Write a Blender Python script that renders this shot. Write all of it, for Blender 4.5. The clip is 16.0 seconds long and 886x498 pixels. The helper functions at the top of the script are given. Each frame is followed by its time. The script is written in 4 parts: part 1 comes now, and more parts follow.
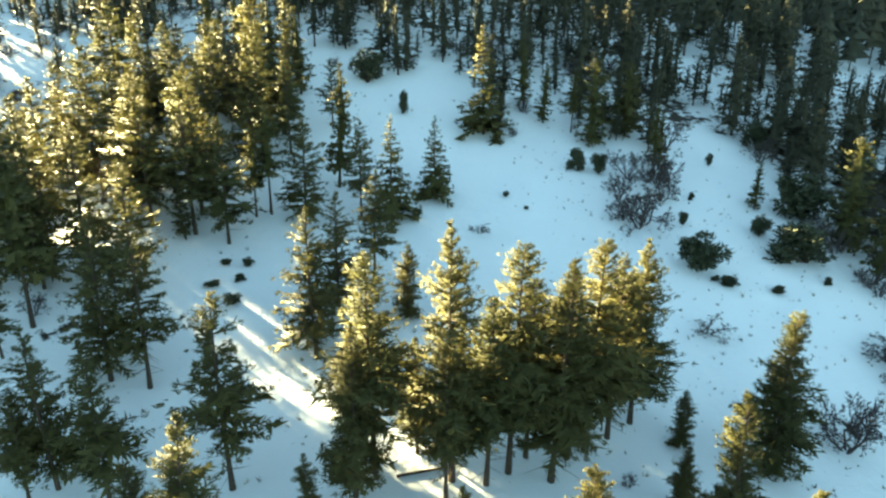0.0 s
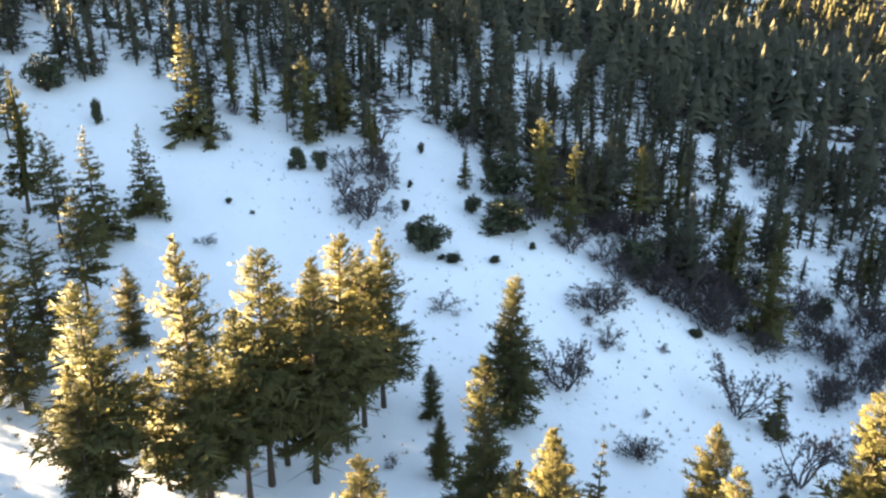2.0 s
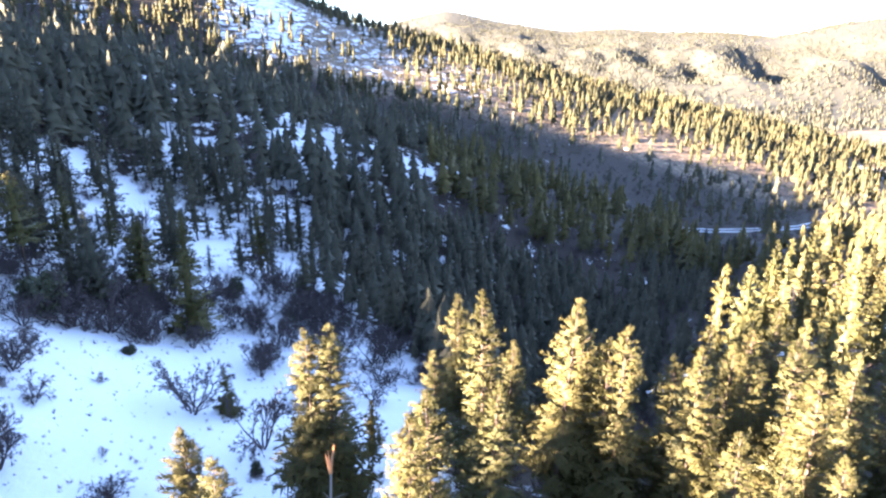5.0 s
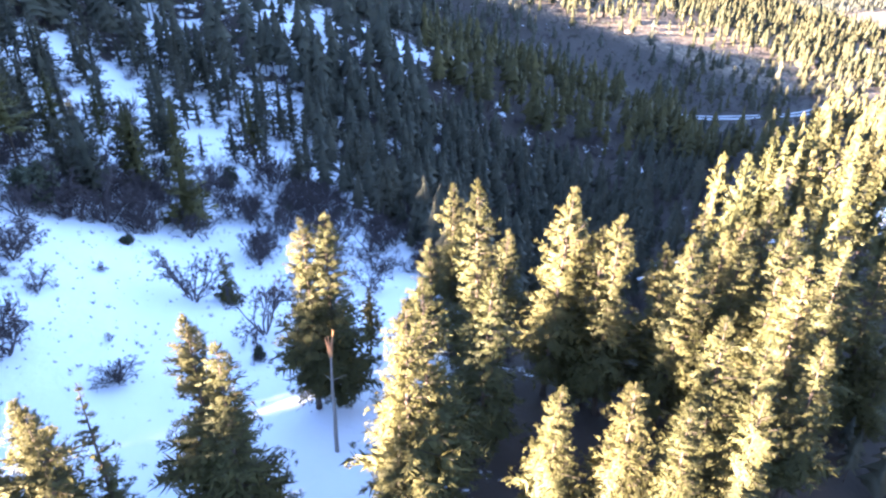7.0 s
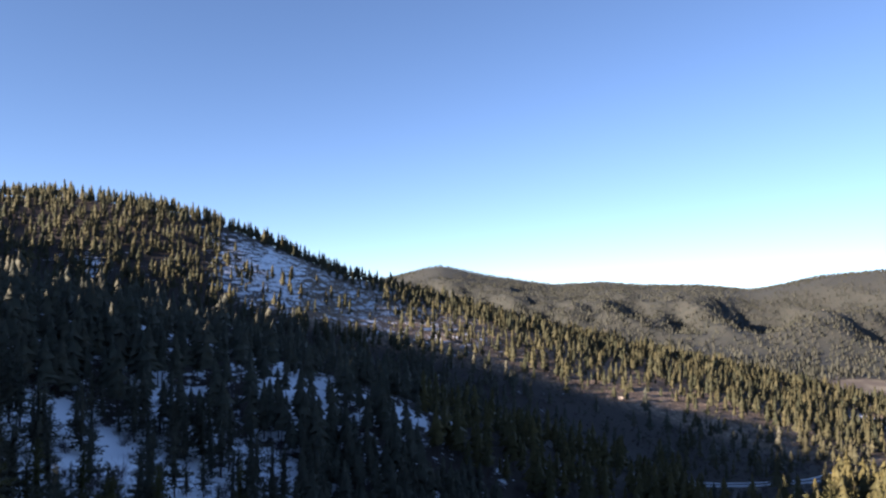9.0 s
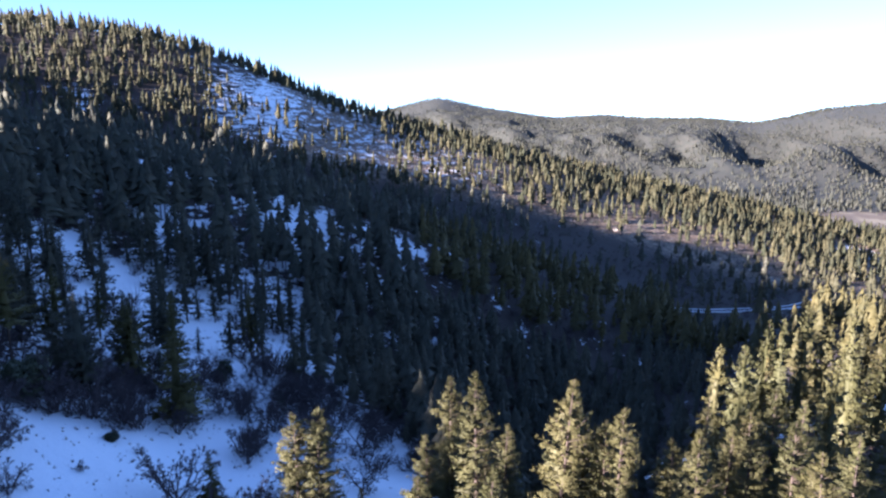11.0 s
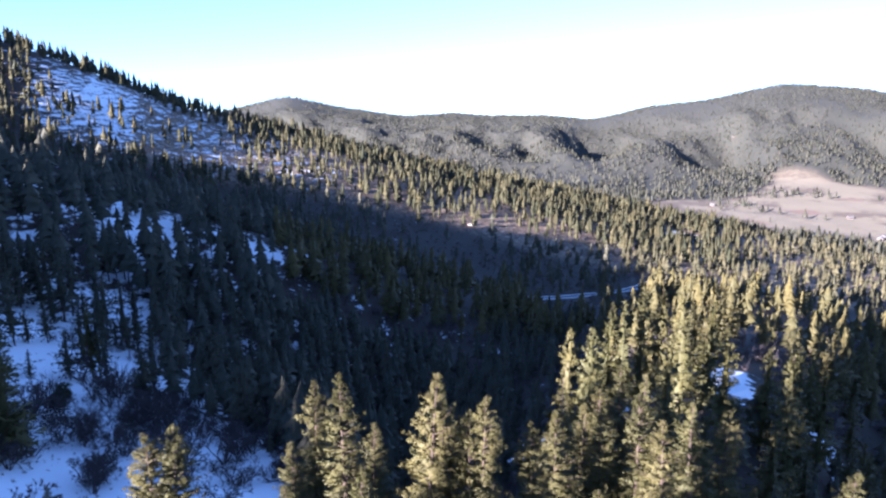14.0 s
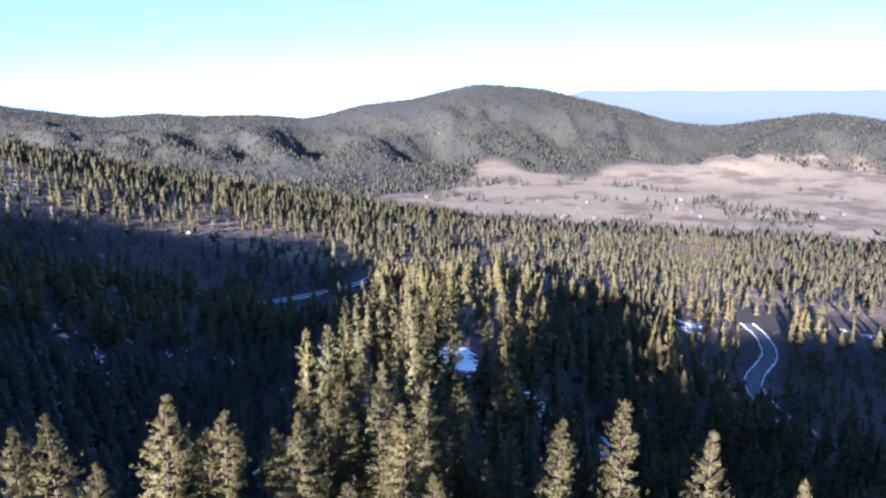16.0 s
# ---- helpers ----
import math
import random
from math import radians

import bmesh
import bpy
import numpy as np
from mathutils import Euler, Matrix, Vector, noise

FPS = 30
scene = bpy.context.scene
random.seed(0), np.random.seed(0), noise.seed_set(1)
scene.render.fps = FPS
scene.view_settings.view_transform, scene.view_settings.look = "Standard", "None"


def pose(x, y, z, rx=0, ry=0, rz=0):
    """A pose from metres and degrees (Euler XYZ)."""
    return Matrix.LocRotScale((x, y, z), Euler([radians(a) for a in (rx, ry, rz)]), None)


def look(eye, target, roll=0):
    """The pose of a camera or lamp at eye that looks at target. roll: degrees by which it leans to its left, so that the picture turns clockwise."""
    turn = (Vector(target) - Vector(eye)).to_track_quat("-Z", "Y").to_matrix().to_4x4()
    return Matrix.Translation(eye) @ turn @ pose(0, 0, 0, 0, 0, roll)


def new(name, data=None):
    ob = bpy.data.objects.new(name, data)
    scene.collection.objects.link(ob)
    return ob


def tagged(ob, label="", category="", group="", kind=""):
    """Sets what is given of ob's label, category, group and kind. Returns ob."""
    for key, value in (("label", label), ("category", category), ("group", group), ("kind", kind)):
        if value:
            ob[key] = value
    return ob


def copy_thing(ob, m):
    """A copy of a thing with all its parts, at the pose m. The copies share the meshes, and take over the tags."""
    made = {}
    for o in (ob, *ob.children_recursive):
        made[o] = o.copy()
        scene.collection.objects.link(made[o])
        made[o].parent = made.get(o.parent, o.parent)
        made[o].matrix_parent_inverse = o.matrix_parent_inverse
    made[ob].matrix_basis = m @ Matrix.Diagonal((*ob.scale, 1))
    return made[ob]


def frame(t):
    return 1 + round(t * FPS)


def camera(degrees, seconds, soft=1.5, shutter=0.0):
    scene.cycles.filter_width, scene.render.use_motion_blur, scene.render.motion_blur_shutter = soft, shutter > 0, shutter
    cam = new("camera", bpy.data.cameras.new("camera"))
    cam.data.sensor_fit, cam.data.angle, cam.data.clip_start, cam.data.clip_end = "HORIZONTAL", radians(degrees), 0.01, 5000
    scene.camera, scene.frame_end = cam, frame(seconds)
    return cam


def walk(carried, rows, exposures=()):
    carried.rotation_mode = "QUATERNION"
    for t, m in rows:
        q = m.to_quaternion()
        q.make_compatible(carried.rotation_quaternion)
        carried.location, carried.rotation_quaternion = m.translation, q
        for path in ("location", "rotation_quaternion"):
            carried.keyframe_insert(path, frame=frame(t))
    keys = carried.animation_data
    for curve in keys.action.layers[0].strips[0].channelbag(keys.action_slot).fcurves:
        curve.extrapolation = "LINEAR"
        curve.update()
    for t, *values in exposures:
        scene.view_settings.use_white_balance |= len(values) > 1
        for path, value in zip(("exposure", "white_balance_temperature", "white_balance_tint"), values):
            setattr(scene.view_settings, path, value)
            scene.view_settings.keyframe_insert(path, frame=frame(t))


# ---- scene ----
EYE = 200.0
cam = camera(66.0, 16.0, soft=2.35)
# seconds, heading clockwise from +y, pitch
TURNS = [
    (0.0, 0.0, -19.70), (0.5, 4.79, -19.73), (1.0, 10.02, -19.79), (1.5, 16.38, -19.83), (2.0, 23.47, -19.82),
    (2.5, 30.94, -19.78), (3.0, 38.72, -19.74), (3.5, 47.05, -19.66), (4.0, 56.18, -19.56), (4.5, 65.04, -19.43),
    (5.0, 73.13, -19.33), (5.2, 73.51, -19.27), (5.7, 73.53, -21.5), (6.3, 73.54, -26.6), (6.8, 73.55, -29.2), (7.1, 73.56, -27.6), (7.3, 73.57, -23.82),
    (7.5, 73.61, -19.40), (7.8, 73.64, -12.34), (8.0, 73.63, -7.87), (8.2, 73.64, -4.37), (8.5, 73.66, -0.8), (9.1, 73.70, 1.4), (9.8, 73.74, -2.2), (10.3, 73.78, -7.73),
    (10.5, 73.81, -10.06), (10.8, 73.82, -12.2), (11.0, 73.82, -12.54), (11.5, 73.84, -12.55), (12.0, 75.43, -12.56), (12.5, 78.04, -12.57),
    (13.0, 79.55, -12.57), (13.5, 81.98, -12.60), (14.0, 85.97, -12.66), (14.5, 90.87, -12.68), (15.0, 96.37, -12.71),
    (15.5, 102.53, -12.75), (16.0, 109.10, -12.72),
]
# seconds, stops, kelvin, tint
LIGHT = [
    (0, 4.54, 7900, -20), (1, 4.72, 7350, -11), (2, 4.86, 8150, 6), (3, 5.06, 8000, 13), (4, 5.27, 7000, 18), (5.2, 5.35, 5900, 21), (6.6, 5.4, 5600, 21),
    (7.5, 5.45, 5450, 21), (7.8, 5.18, 5200, 20), (8.0, 4.8, 5120, 18), (8.2, 3.8, 5350, 17), (9.2, 2.75, 5400, 21), (10.3, 2.75, 5400, 22), (10.7, 3.22, 5050, 23),
    (11, 3.6, 4850, 24), (12.5, 3.9, 4850, 26), (16, 3.35, 4650, 25),
]
walk(cam, [(t, pose(0, 0, EYE, 90 + pitch, 0, -heading)) for t, heading, pitch in TURNS], LIGHT)

# ---- sky and sun ----
SUN_BEARING, SUN_HEIGHT = -50.0, 14.2
world = bpy.data.worlds.new("sky")
scene.world = world
world.use_nodes = True
wn, wl = world.node_tree.nodes, world.node_tree.links
sky = wn.new("ShaderNodeTexSky")
sky.sky_type, sky.sun_disc = "NISHITA", False
sky.sun_elevation, sky.sun_rotation = radians(SUN_HEIGHT), radians(SUN_BEARING)
sky.altitude, sky.air_density, sky.dust_density, sky.ozone_density = 3000, 1.15, 1.4, 0.7
coord, lift = wn.new("ShaderNodeTexCoord"), wn.new("ShaderNodeVectorMath")
lift.operation = "MULTIPLY_ADD"
lift.inputs[1].default_value = (1, 1, 1.2)
lift.inputs[2].default_value = (0, 0, 0.095)
wl.new(coord.outputs["Generated"], lift.inputs[0])
wl.new(lift.outputs[0], sky.inputs["Vector"])
wl.new(sky.outputs[0], wn["Background"].inputs["Color"])
wn["Background"].inputs["Strength"].default_value = 0.0345
sun = new("sun", bpy.data.lights.new("sun", "SUN"))
sun.data.energy, sun.data.angle, sun.data.color = 4.15, radians(0.55), (1.0, 0.80, 0.57)
a, e = radians(SUN_BEARING), radians(SUN_HEIGHT)
sun.matrix_world = look((0, 0, 0), (-math.sin(a) * math.cos(e), -math.cos(a) * math.cos(e), -math.sin(e)))

# ---- the lie of the land ----
# Heights in metres against the flying height EYE, by compass bearing (degrees clockwise from +y)
# along rings of growing distance from the clearing.
BEARING = (-110, -75, -55, -47, -35, 0, 20, 35, 45, 55, 65, 75, 85, 95, 105, 113, 117.5, 120, 142, 190)
under_ring = [-33.0] * 20
foot_ring = [-33, -31, -31, -30.8, -30.5, -29.5, -31.5, -33, -34.5, -36, -36, -36, -36.5, -37, -37, -39, -40.9, -42, -46, -40]
meadow_ring = [-24, -19, -18, -18.6, -19.5, -21, -23, -28, -36, -41.5, -44, -48, -57, -51.5, -43, -43, -50, -61, -68, -60]
wood_ring = [-2, 2, 0, -1.6, -4, 1.5, -11, -22, -33, -44, -53, -62, -76, -68, -54, -52, -57.5, -71, -79, -75]
# Out of sight at -110 to -47 and 0 to 20: raised to cast shade.
brow_ring = [24, 38, 40, 31, 4, 16, 6, -5, -14, -27, -40, -55, -73, -82, -75, -70, -74, -84, -91, -90]
gully_ring = [24, 38, 40, 31, 2, 22, 24, -8, -24, -42, -58, -72, -86, -90, -89, -90, -93.2, -95, -96, -110]
face_ring = [20, 30, 30, 23.6, 14, 40, 58, 18, 13, 0, -33, -54, -76, -93, -109, -115, -118.2, -120, -125, -150]
hill_ring = [0, 0, 5, 6.2, 8, 70, 75, 60, 58, 47, -11, -43, -75, -98, -116, -130, -137.7, -142, -145, -170]
behind_ring = [0, 0, 0, 8, 20, 30, 30, 30, 20, 0, -60, -100, -122, -145, -168, -175, -178.2, -180, -178, -178]
plain_ring = [-60, -60, -60, -60, -60, -60, -60, -60, -80, -110, -150, -175, -178, -180, -180, -180, -180, -180, -180, -180]
slope_ring = [-60, -60, -60, -60, -60, -60, -60, -60, -90, -120, -150, -160, -165, -163, -160, -159, -158.4, -158, -150, -150]
DISTANCE = (0, 42, 85, 150, 240, 340, 520, 680, 1000, 1400, 1850, 3250, 4200, 4950)
# the skyline of the mountains: bearing, height
SKY_BEARING = (-110, 40, 66, 69, 73.4, 77, 83, 87.3, 90, 94.6, 98, 100.5, 102.4, 106.6, 111.7, 117.2, 121.3, 124, 127.4, 131, 134, 138, 141, 146, 190)
SKY_HEIGHT = (-90, -90, -100, -64, 0, -46, -92, -76, -94, -92, -110, -80, -48, -22, 46, 24, -34, -64, -124, -138, -108, -74, -96, -140, -120)


def smooth_ring(bearings, heights, width):
    """A ring of heights at every degree, rounded off."""
    deg = np.arange(-180, 180, 0.5)
    full = np.where(deg < -140, deg + 360, deg)
    h = np.interp(full, bearings, heights)
    k = np.exp(-0.5 * (np.arange(-40, 41) * 0.5 / width) ** 2)
    return np.convolve(np.concatenate([h[-40:], h, h[:40]]), k / k.sum(), "valid")


RINGS = np.array([smooth_ring(BEARING, h, 3.0) for h in (under_ring, foot_ring, meadow_ring, wood_ring, brow_ring, gully_ring, face_ring, hill_ring, behind_ring, plain_ring, slope_ring)]
                 + [smooth_ring(SKY_BEARING, SKY_HEIGHT, 0.55), smooth_ring((-110, 190), (-185, -185), 3), smooth_ring((-110, 190), (-195, -195), 3)])


def wave(x, y, size, seed, octaves=4):
    """Smooth value noise of that size, about -1 to 1."""
    out, amp, total = np.zeros_like(x, dtype=float), 1.0, 0.0
    for o in range(octaves):
        u, v = x / size * 2 ** o + 17.3 * seed + o * 5.1, y / size * 2 ** o - 9.7 * seed + o * 3.3
        iu, iv = np.floor(u), np.floor(v)
        fu, fv = u - iu, v - iv
        fu, fv = fu * fu * (3 - 2 * fu), fv * fv * (3 - 2 * fv)

        def corner(a, b):
            s = np.sin(a * 127.1 + b * 311.7 + seed * 74.7) * 43758.5453
            return (s - np.floor(s)) * 2 - 1

        top = corner(iu, iv) * (1 - fu) + corner(iu + 1, iv) * fu
        low = corner(iu, iv + 1) * (1 - fu) + corner(iu + 1, iv + 1) * fu
        out += amp * (top * (1 - fv) + low * fv)
        total += amp
        amp *= 0.5
    return out / total * 1.6


def ramp(v, a, b):
    s = np.clip((v - a) / (b - a), 0, 1)
    return s * s * (3 - 2 * s)


def land(x, y):
    """Height of the bare ground."""
    x, y = np.asarray(x, dtype=float), np.asarray(y, dtype=float)
    r = np.hypot(x, y)
    az = np.degrees(np.arctan2(x, y))
    f = (az + 180) * 2 % 720
    i = np.floor(f).astype(int) % 720
    w = f - np.floor(f)
    col = RINGS[:, i] * (1 - w) + RINGS[:, (i + 1) % 720] * w
    d = np.array(DISTANCE, dtype=float)
    slope = np.zeros_like(col)
    step = (col[1:] - col[:-1]) / (d[1:] - d[:-1]).reshape((-1,) + (1,) * x.ndim)
    slope[1:-1] = np.where(step[1:] * step[:-1] > 0, 2 * step[1:] * step[:-1] / np.where(np.abs(step[1:] + step[:-1]) < 1e-9, 1, step[1:] + step[:-1]), 0)
    slope[-1] = step[-1]
    k = np.clip(np.searchsorted(d, r, side="right") - 1, 0, len(d) - 2)
    flat = (k,) + tuple(np.indices(x.shape))
    nxt = (k + 1,) + tuple(np.indices(x.shape))
    h = d[k + 1] - d[k]
    s = np.clip((r - d[k]) / h, 0, 1)
    z = ((1 + 2 * s) * (1 - s) ** 2 * col[flat] + s * (1 - s) ** 2 * h * slope[flat] + s * s * (3 - 2 * s) * col[nxt] + s * s * (s - 1) * h * slope[nxt])
    z = z + wave(x, y, 24, 1) * 0.5 * ramp(r, 20, 90) + wave(x, y, 90, 2) * (1.2 * ramp(r, 90, 260) + 3.0 * ramp(r, 400, 800) * (1 - ramp(r, 950, 1250)))
    # Notch added to the unseen ridge so a strip of sun reaches the clearing.
    gap = np.exp(-((0.643 * x + 0.766 * y - 29.2) / 7.5) ** 2) * ramp(0.643 * y - 0.766 * x, 62, 100) * (1 - ramp(r, 380, 480))
    z = z - 12.0 * gap
    across, along = np.radians(az) * 2500, r * 0.42
    spur = 1 - np.abs(wave(across + 90 * wave(x, y, 700, 8, 2), along, 430, 3, 2)) * 1.5
    side = 1 - np.abs(wave(across + 0.5 * along, along, 150, 5, 3)) * 1.5
    far = ramp(r, 1500, 2100) * (1 - ramp(r, 2250, 2850)) * ramp(az, 40, 66)
    z = z + ((spur - 0.45) * 68 + (side - 0.45) * 38) * far
    return z + EYE


def ground(x, y):
    return float(land(np.array([x]), np.array([y]))[0])

# ---- materials ----
def material(name, rough=0.8):
    m = bpy.data.materials.new(name)
    m.use_nodes = True
    m.node_tree.nodes["Principled BSDF"].inputs["Roughness"].default_value = rough
    m.node_tree.nodes["Principled BSDF"].inputs["Specular IOR Level"].default_value = 0.25
    return m, m.node_tree.nodes, m.node_tree.links, m.node_tree.nodes["Principled BSDF"]


def noise_node(n, l, size, detail=4, rough=0.55, stretch=None):
    """Noise at a real size in metres."""
    tex, pos = n.new("ShaderNodeTexNoise"), n.new("ShaderNodeNewGeometry")
    tex.inputs["Scale"].default_value, tex.inputs["Detail"].default_value, tex.inputs["Roughness"].default_value = 1 / size, detail, rough
    if stretch:
        mul = n.new("ShaderNodeVectorMath")
        mul.operation = "MULTIPLY"
        mul.inputs[1].default_value = stretch
        l.new(pos.outputs["Position"], mul.inputs[0])
        l.new(mul.outputs[0], tex.inputs["Vector"])
    else:
        l.new(pos.outputs["Position"], tex.inputs["Vector"])
    return tex.outputs[0]


def step_node(n, l, value, lo, hi, out_lo=0.0, out_hi=1.0):
    r = n.new("ShaderNodeMapRange")
    r.interpolation_type = "SMOOTHSTEP"
    for k, v in ((1, lo), (2, hi), (3, out_lo), (4, out_hi)):
        r.inputs[k].default_value = v
    l.new(value, r.inputs[0])
    return r.outputs[0]


def sum_node(n, l, op, a, b):
    m = n.new("ShaderNodeMath")
    m.operation = op
    for k, v in enumerate((a, b)):
        if isinstance(v, (int, float)):
            m.inputs[k].default_value = v
        else:
            l.new(v, m.inputs[k])
    return m.outputs[0]


def mix_node(n, l, fac, a, b):
    m = n.new("ShaderNodeMix")
    m.data_type = "RGBA"
    for sock, v in ((m.inputs[0], fac), (m.inputs[6], a), (m.inputs[7], b)):
        if isinstance(v, tuple):
            sock.default_value = (*v, 1)
        elif isinstance(v, (int, float)):
            sock.default_value = v
        else:
            l.new(v, sock)
    return m.outputs[2]


def bump_node(n, l, p, height, strength, distance):
    b = n.new("ShaderNodeBump")
    b.inputs["Strength"].default_value, b.inputs["Distance"].default_value = strength, distance
    l.new(height, b.inputs["Height"])
    l.new(b.outputs[0], p.inputs["Normal"])


def ground_material():
    """Snow, forest floor with painted valley shade, bare soil, dry grass and scrub, mixed by the cover of the land."""
    m, n, l, p = material("land_cover", 0.85)
    cover = n.new("ShaderNodeAttribute")
    cover.attribute_name = "cover"
    split = n.new("ShaderNodeSeparateColor")
    l.new(cover.outputs["Color"], split.inputs[0])
    snow, grass, scrub = split.outputs[0], split.outputs[1], split.outputs[2]
    soil = mix_node(n, l, noise_node(n, l, 9, 6), (0.075, 0.055, 0.036), (0.20, 0.142, 0.092))
    soil = mix_node(n, l, step_node(n, l, noise_node(n, l, 2.2, 5), 0.48, 0.62), soil, (0.36, 0.265, 0.18))
    soil = mix_node(n, l, step_node(n, l, noise_node(n, l, 6, 6, 0.65, (0.7, 0.7, 5.0)), 0.52, 0.6, 0, 0.75), soil, (0.055, 0.04, 0.028))
    # Dark forest floor; it also paints shade over the valley floor.
    duff_shade = mix_node(n, l, noise_node(n, l, 3, 6, 0.6), (0.024, 0.020, 0.016), (0.065, 0.048, 0.036))
    soil = mix_node(n, l, cover.outputs["Alpha"], soil, duff_shade)
    meadow = mix_node(n, l, noise_node(n, l, 60, 6), (0.150, 0.127, 0.084), (0.225, 0.190, 0.128))
    meadow = mix_node(n, l, step_node(n, l, noise_node(n, l, 80, 7, 0.7), 0.48, 0.6), meadow, (0.105, 0.082, 0.058))
    meadow = mix_node(n, l, step_node(n, l, noise_node(n, l, 130, 4, 0.5), 0.64, 0.7), meadow, (0.16, 0.11, 0.08))
    brush = mix_node(n, l, noise_node(n, l, 150, 8, 0.65), (0.035, 0.035, 0.027), (0.056, 0.052, 0.039))
    brush = mix_node(n, l, step_node(n, l, noise_node(n, l, 120, 9, 0.68), 0.6, 0.74, 0, 0.4), brush, (0.110, 0.092, 0.072))
    brush = mix_node(n, l, step_node(n, l, noise_node(n, l, 14, 5, 0.65), 0.42, 0.6, 0, 0.7), brush, (0.030, 0.034, 0.026))
    brush = mix_node(n, l, step_node(n, l, noise_node(n, l, 55, 6, 0.6), 0.70, 0.73), brush, (0.26, 0.21, 0.16))
    base = mix_node(n, l, grass, soil, meadow)
    base = mix_node(n, l, scrub, base, brush)
    patch = sum_node(n, l, "ADD", sum_node(n, l, "MULTIPLY", noise_node(n, l, 9, 8, 0.62, (0.8, 0.8, 3.6)), 0.6), sum_node(n, l, "MULTIPLY", noise_node(n, l, 2.1, 5, 0.65), 0.4))
    fac = step_node(n, l, sum_node(n, l, "ADD", sum_node(n, l, "MULTIPLY", sum_node(n, l, "SUBTRACT", patch, 0.5), 2.2), snow), 0.46, 0.56)
    litter = step_node(n, l, noise_node(n, l, 0.9, 5, 0.7), 0.66, 0.74)
    drift = mix_node(n, l, noise_node(n, l, 6, 5), (0.76, 0.78, 0.82), (0.86, 0.87, 0.89))
    drift = mix_node(n, l, sum_node(n, l, "MULTIPLY", litter, 0.75), drift, (0.16, 0.13, 0.10))
    l.new(mix_node(n, l, fac, base, drift), p.inputs["Base Color"])
    relief = sum_node(n, l, "ADD", noise_node(n, l, 3.0, 7, 0.6), sum_node(n, l, "MULTIPLY", fac, 0.15))
    bump_node(n, l, p, relief, 0.6, 0.5)
    return m


def needle_material(name, attribute, a=(0.090, 0.086, 0.031), b=(0.122, 0.105, 0.036), tips=(0.134, 0.116, 0.042), sheen=0.15):
    """Pine needles, a touch different from tree to tree and from spray to spray."""
    m, n, l, p = material(name, 0.55)
    p.inputs["Specular IOR Level"].default_value = sheen
    if attribute:
        src = n.new("ShaderNodeAttribute")
        src.attribute_name = "tint"
        tree = src.outputs["Fac"]
    else:
        tree = n.new("ShaderNodeObjectInfo").outputs["Random"]
    col = mix_node(n, l, tree, a, b)
    spray = n.new("ShaderNodeNewGeometry").outputs["Random Per Island"]
    col = mix_node(n, l, sum_node(n, l, "MULTIPLY", spray, 0.3), col, (0.042, 0.048, 0.030))
    col = mix_node(n, l, step_node(n, l, noise_node(n, l, 1.3, 3), 0.48, 0.72, 0, 0.4), col, tips)
    l.new(col, p.inputs["Base Color"])
    thin = n.new("ShaderNodeBsdfTranslucent")
    l.new(col, thin.inputs["Color"])
    both = n.new("ShaderNodeMixShader")
    both.inputs[0].default_value = 0.28
    l.new(p.outputs[0], both.inputs[1])
    l.new(thin.outputs[0], both.inputs[2])
    l.new(both.outputs[0], n["Material Output"].inputs["Surface"])
    return m


def plain_material(name, a, b, size, rough=0.85, relief=0.02):
    m, n, l, p = material(name, rough)
    f = noise_node(n, l, size, 6, 0.6)
    big = noise_node(n, l, size * 7, 3)
    l.new(mix_node(n, l, sum_node(n, l, "MULTIPLY", big, 0.5), mix_node(n, l, f, a, b), a), p.inputs["Base Color"])
    bump_node(n, l, p, f, 0.7, relief)
    return m


LAND = ground_material()
NEEDLES = needle_material("pine_needles", False)
# Scrub green, greyed in the colour as haze greys the far slopes.
HAZED_SCRUB = needle_material("haze_greyed_scrub", True, (0.040, 0.041, 0.029), (0.058, 0.055, 0.039), (0.064, 0.060, 0.042))
# Darkened to stand in for self-shading that the simple hill crowns lack.
HILL_DARKENED = needle_material("shade_darkened_hill_pine", True, (0.040, 0.043, 0.023), (0.084, 0.072, 0.033), (0.112, 0.092, 0.04))
WOODS = needle_material("wood_needles", True, (0.076, 0.069, 0.028), (0.120, 0.098, 0.034), (0.134, 0.108, 0.037))
# Pine needles dulled in the colour, standing in for haze over low ground.
LOW_NEEDLES = needle_material("low_pine_needles", True, (0.056, 0.053, 0.029), (0.098, 0.085, 0.043), (0.128, 0.108, 0.053))
# Pines standing in shade: the shade's blue-grey is mixed into these needle colours.
SHADE_TINT_NEEDLES = needle_material("shade_tinted_slope_pine", True, (0.078, 0.080, 0.060), (0.110, 0.102, 0.070), (0.122, 0.108, 0.068), 0.1)
SHADE_NEEDLES = needle_material("shade_tinted_edge_pine", False, (0.078, 0.080, 0.060), (0.110, 0.102, 0.070), (0.122, 0.108, 0.068), 0.1)
BARK = plain_material("pine_bark", (0.045, 0.034, 0.027), (0.115, 0.080, 0.058), 0.25, 0.9, 0.04)
GREY_BARK = plain_material("dead_wood", (0.20, 0.17, 0.15), (0.38, 0.34, 0.30), 0.2, 0.85, 0.02)
TWIG = plain_material("bare_twigs", (0.050, 0.041, 0.042), (0.112, 0.092, 0.092), 0.4, 0.9, 0.01)
LEAF = plain_material("dark_leaves", (0.03, 0.036, 0.02), (0.085, 0.09, 0.05), 0.5, 0.6, 0.02)
SNOW = plain_material("ploughed_snow", (0.74, 0.76, 0.80), (0.87, 0.88, 0.9), 0.8, 0.7, 0.08)
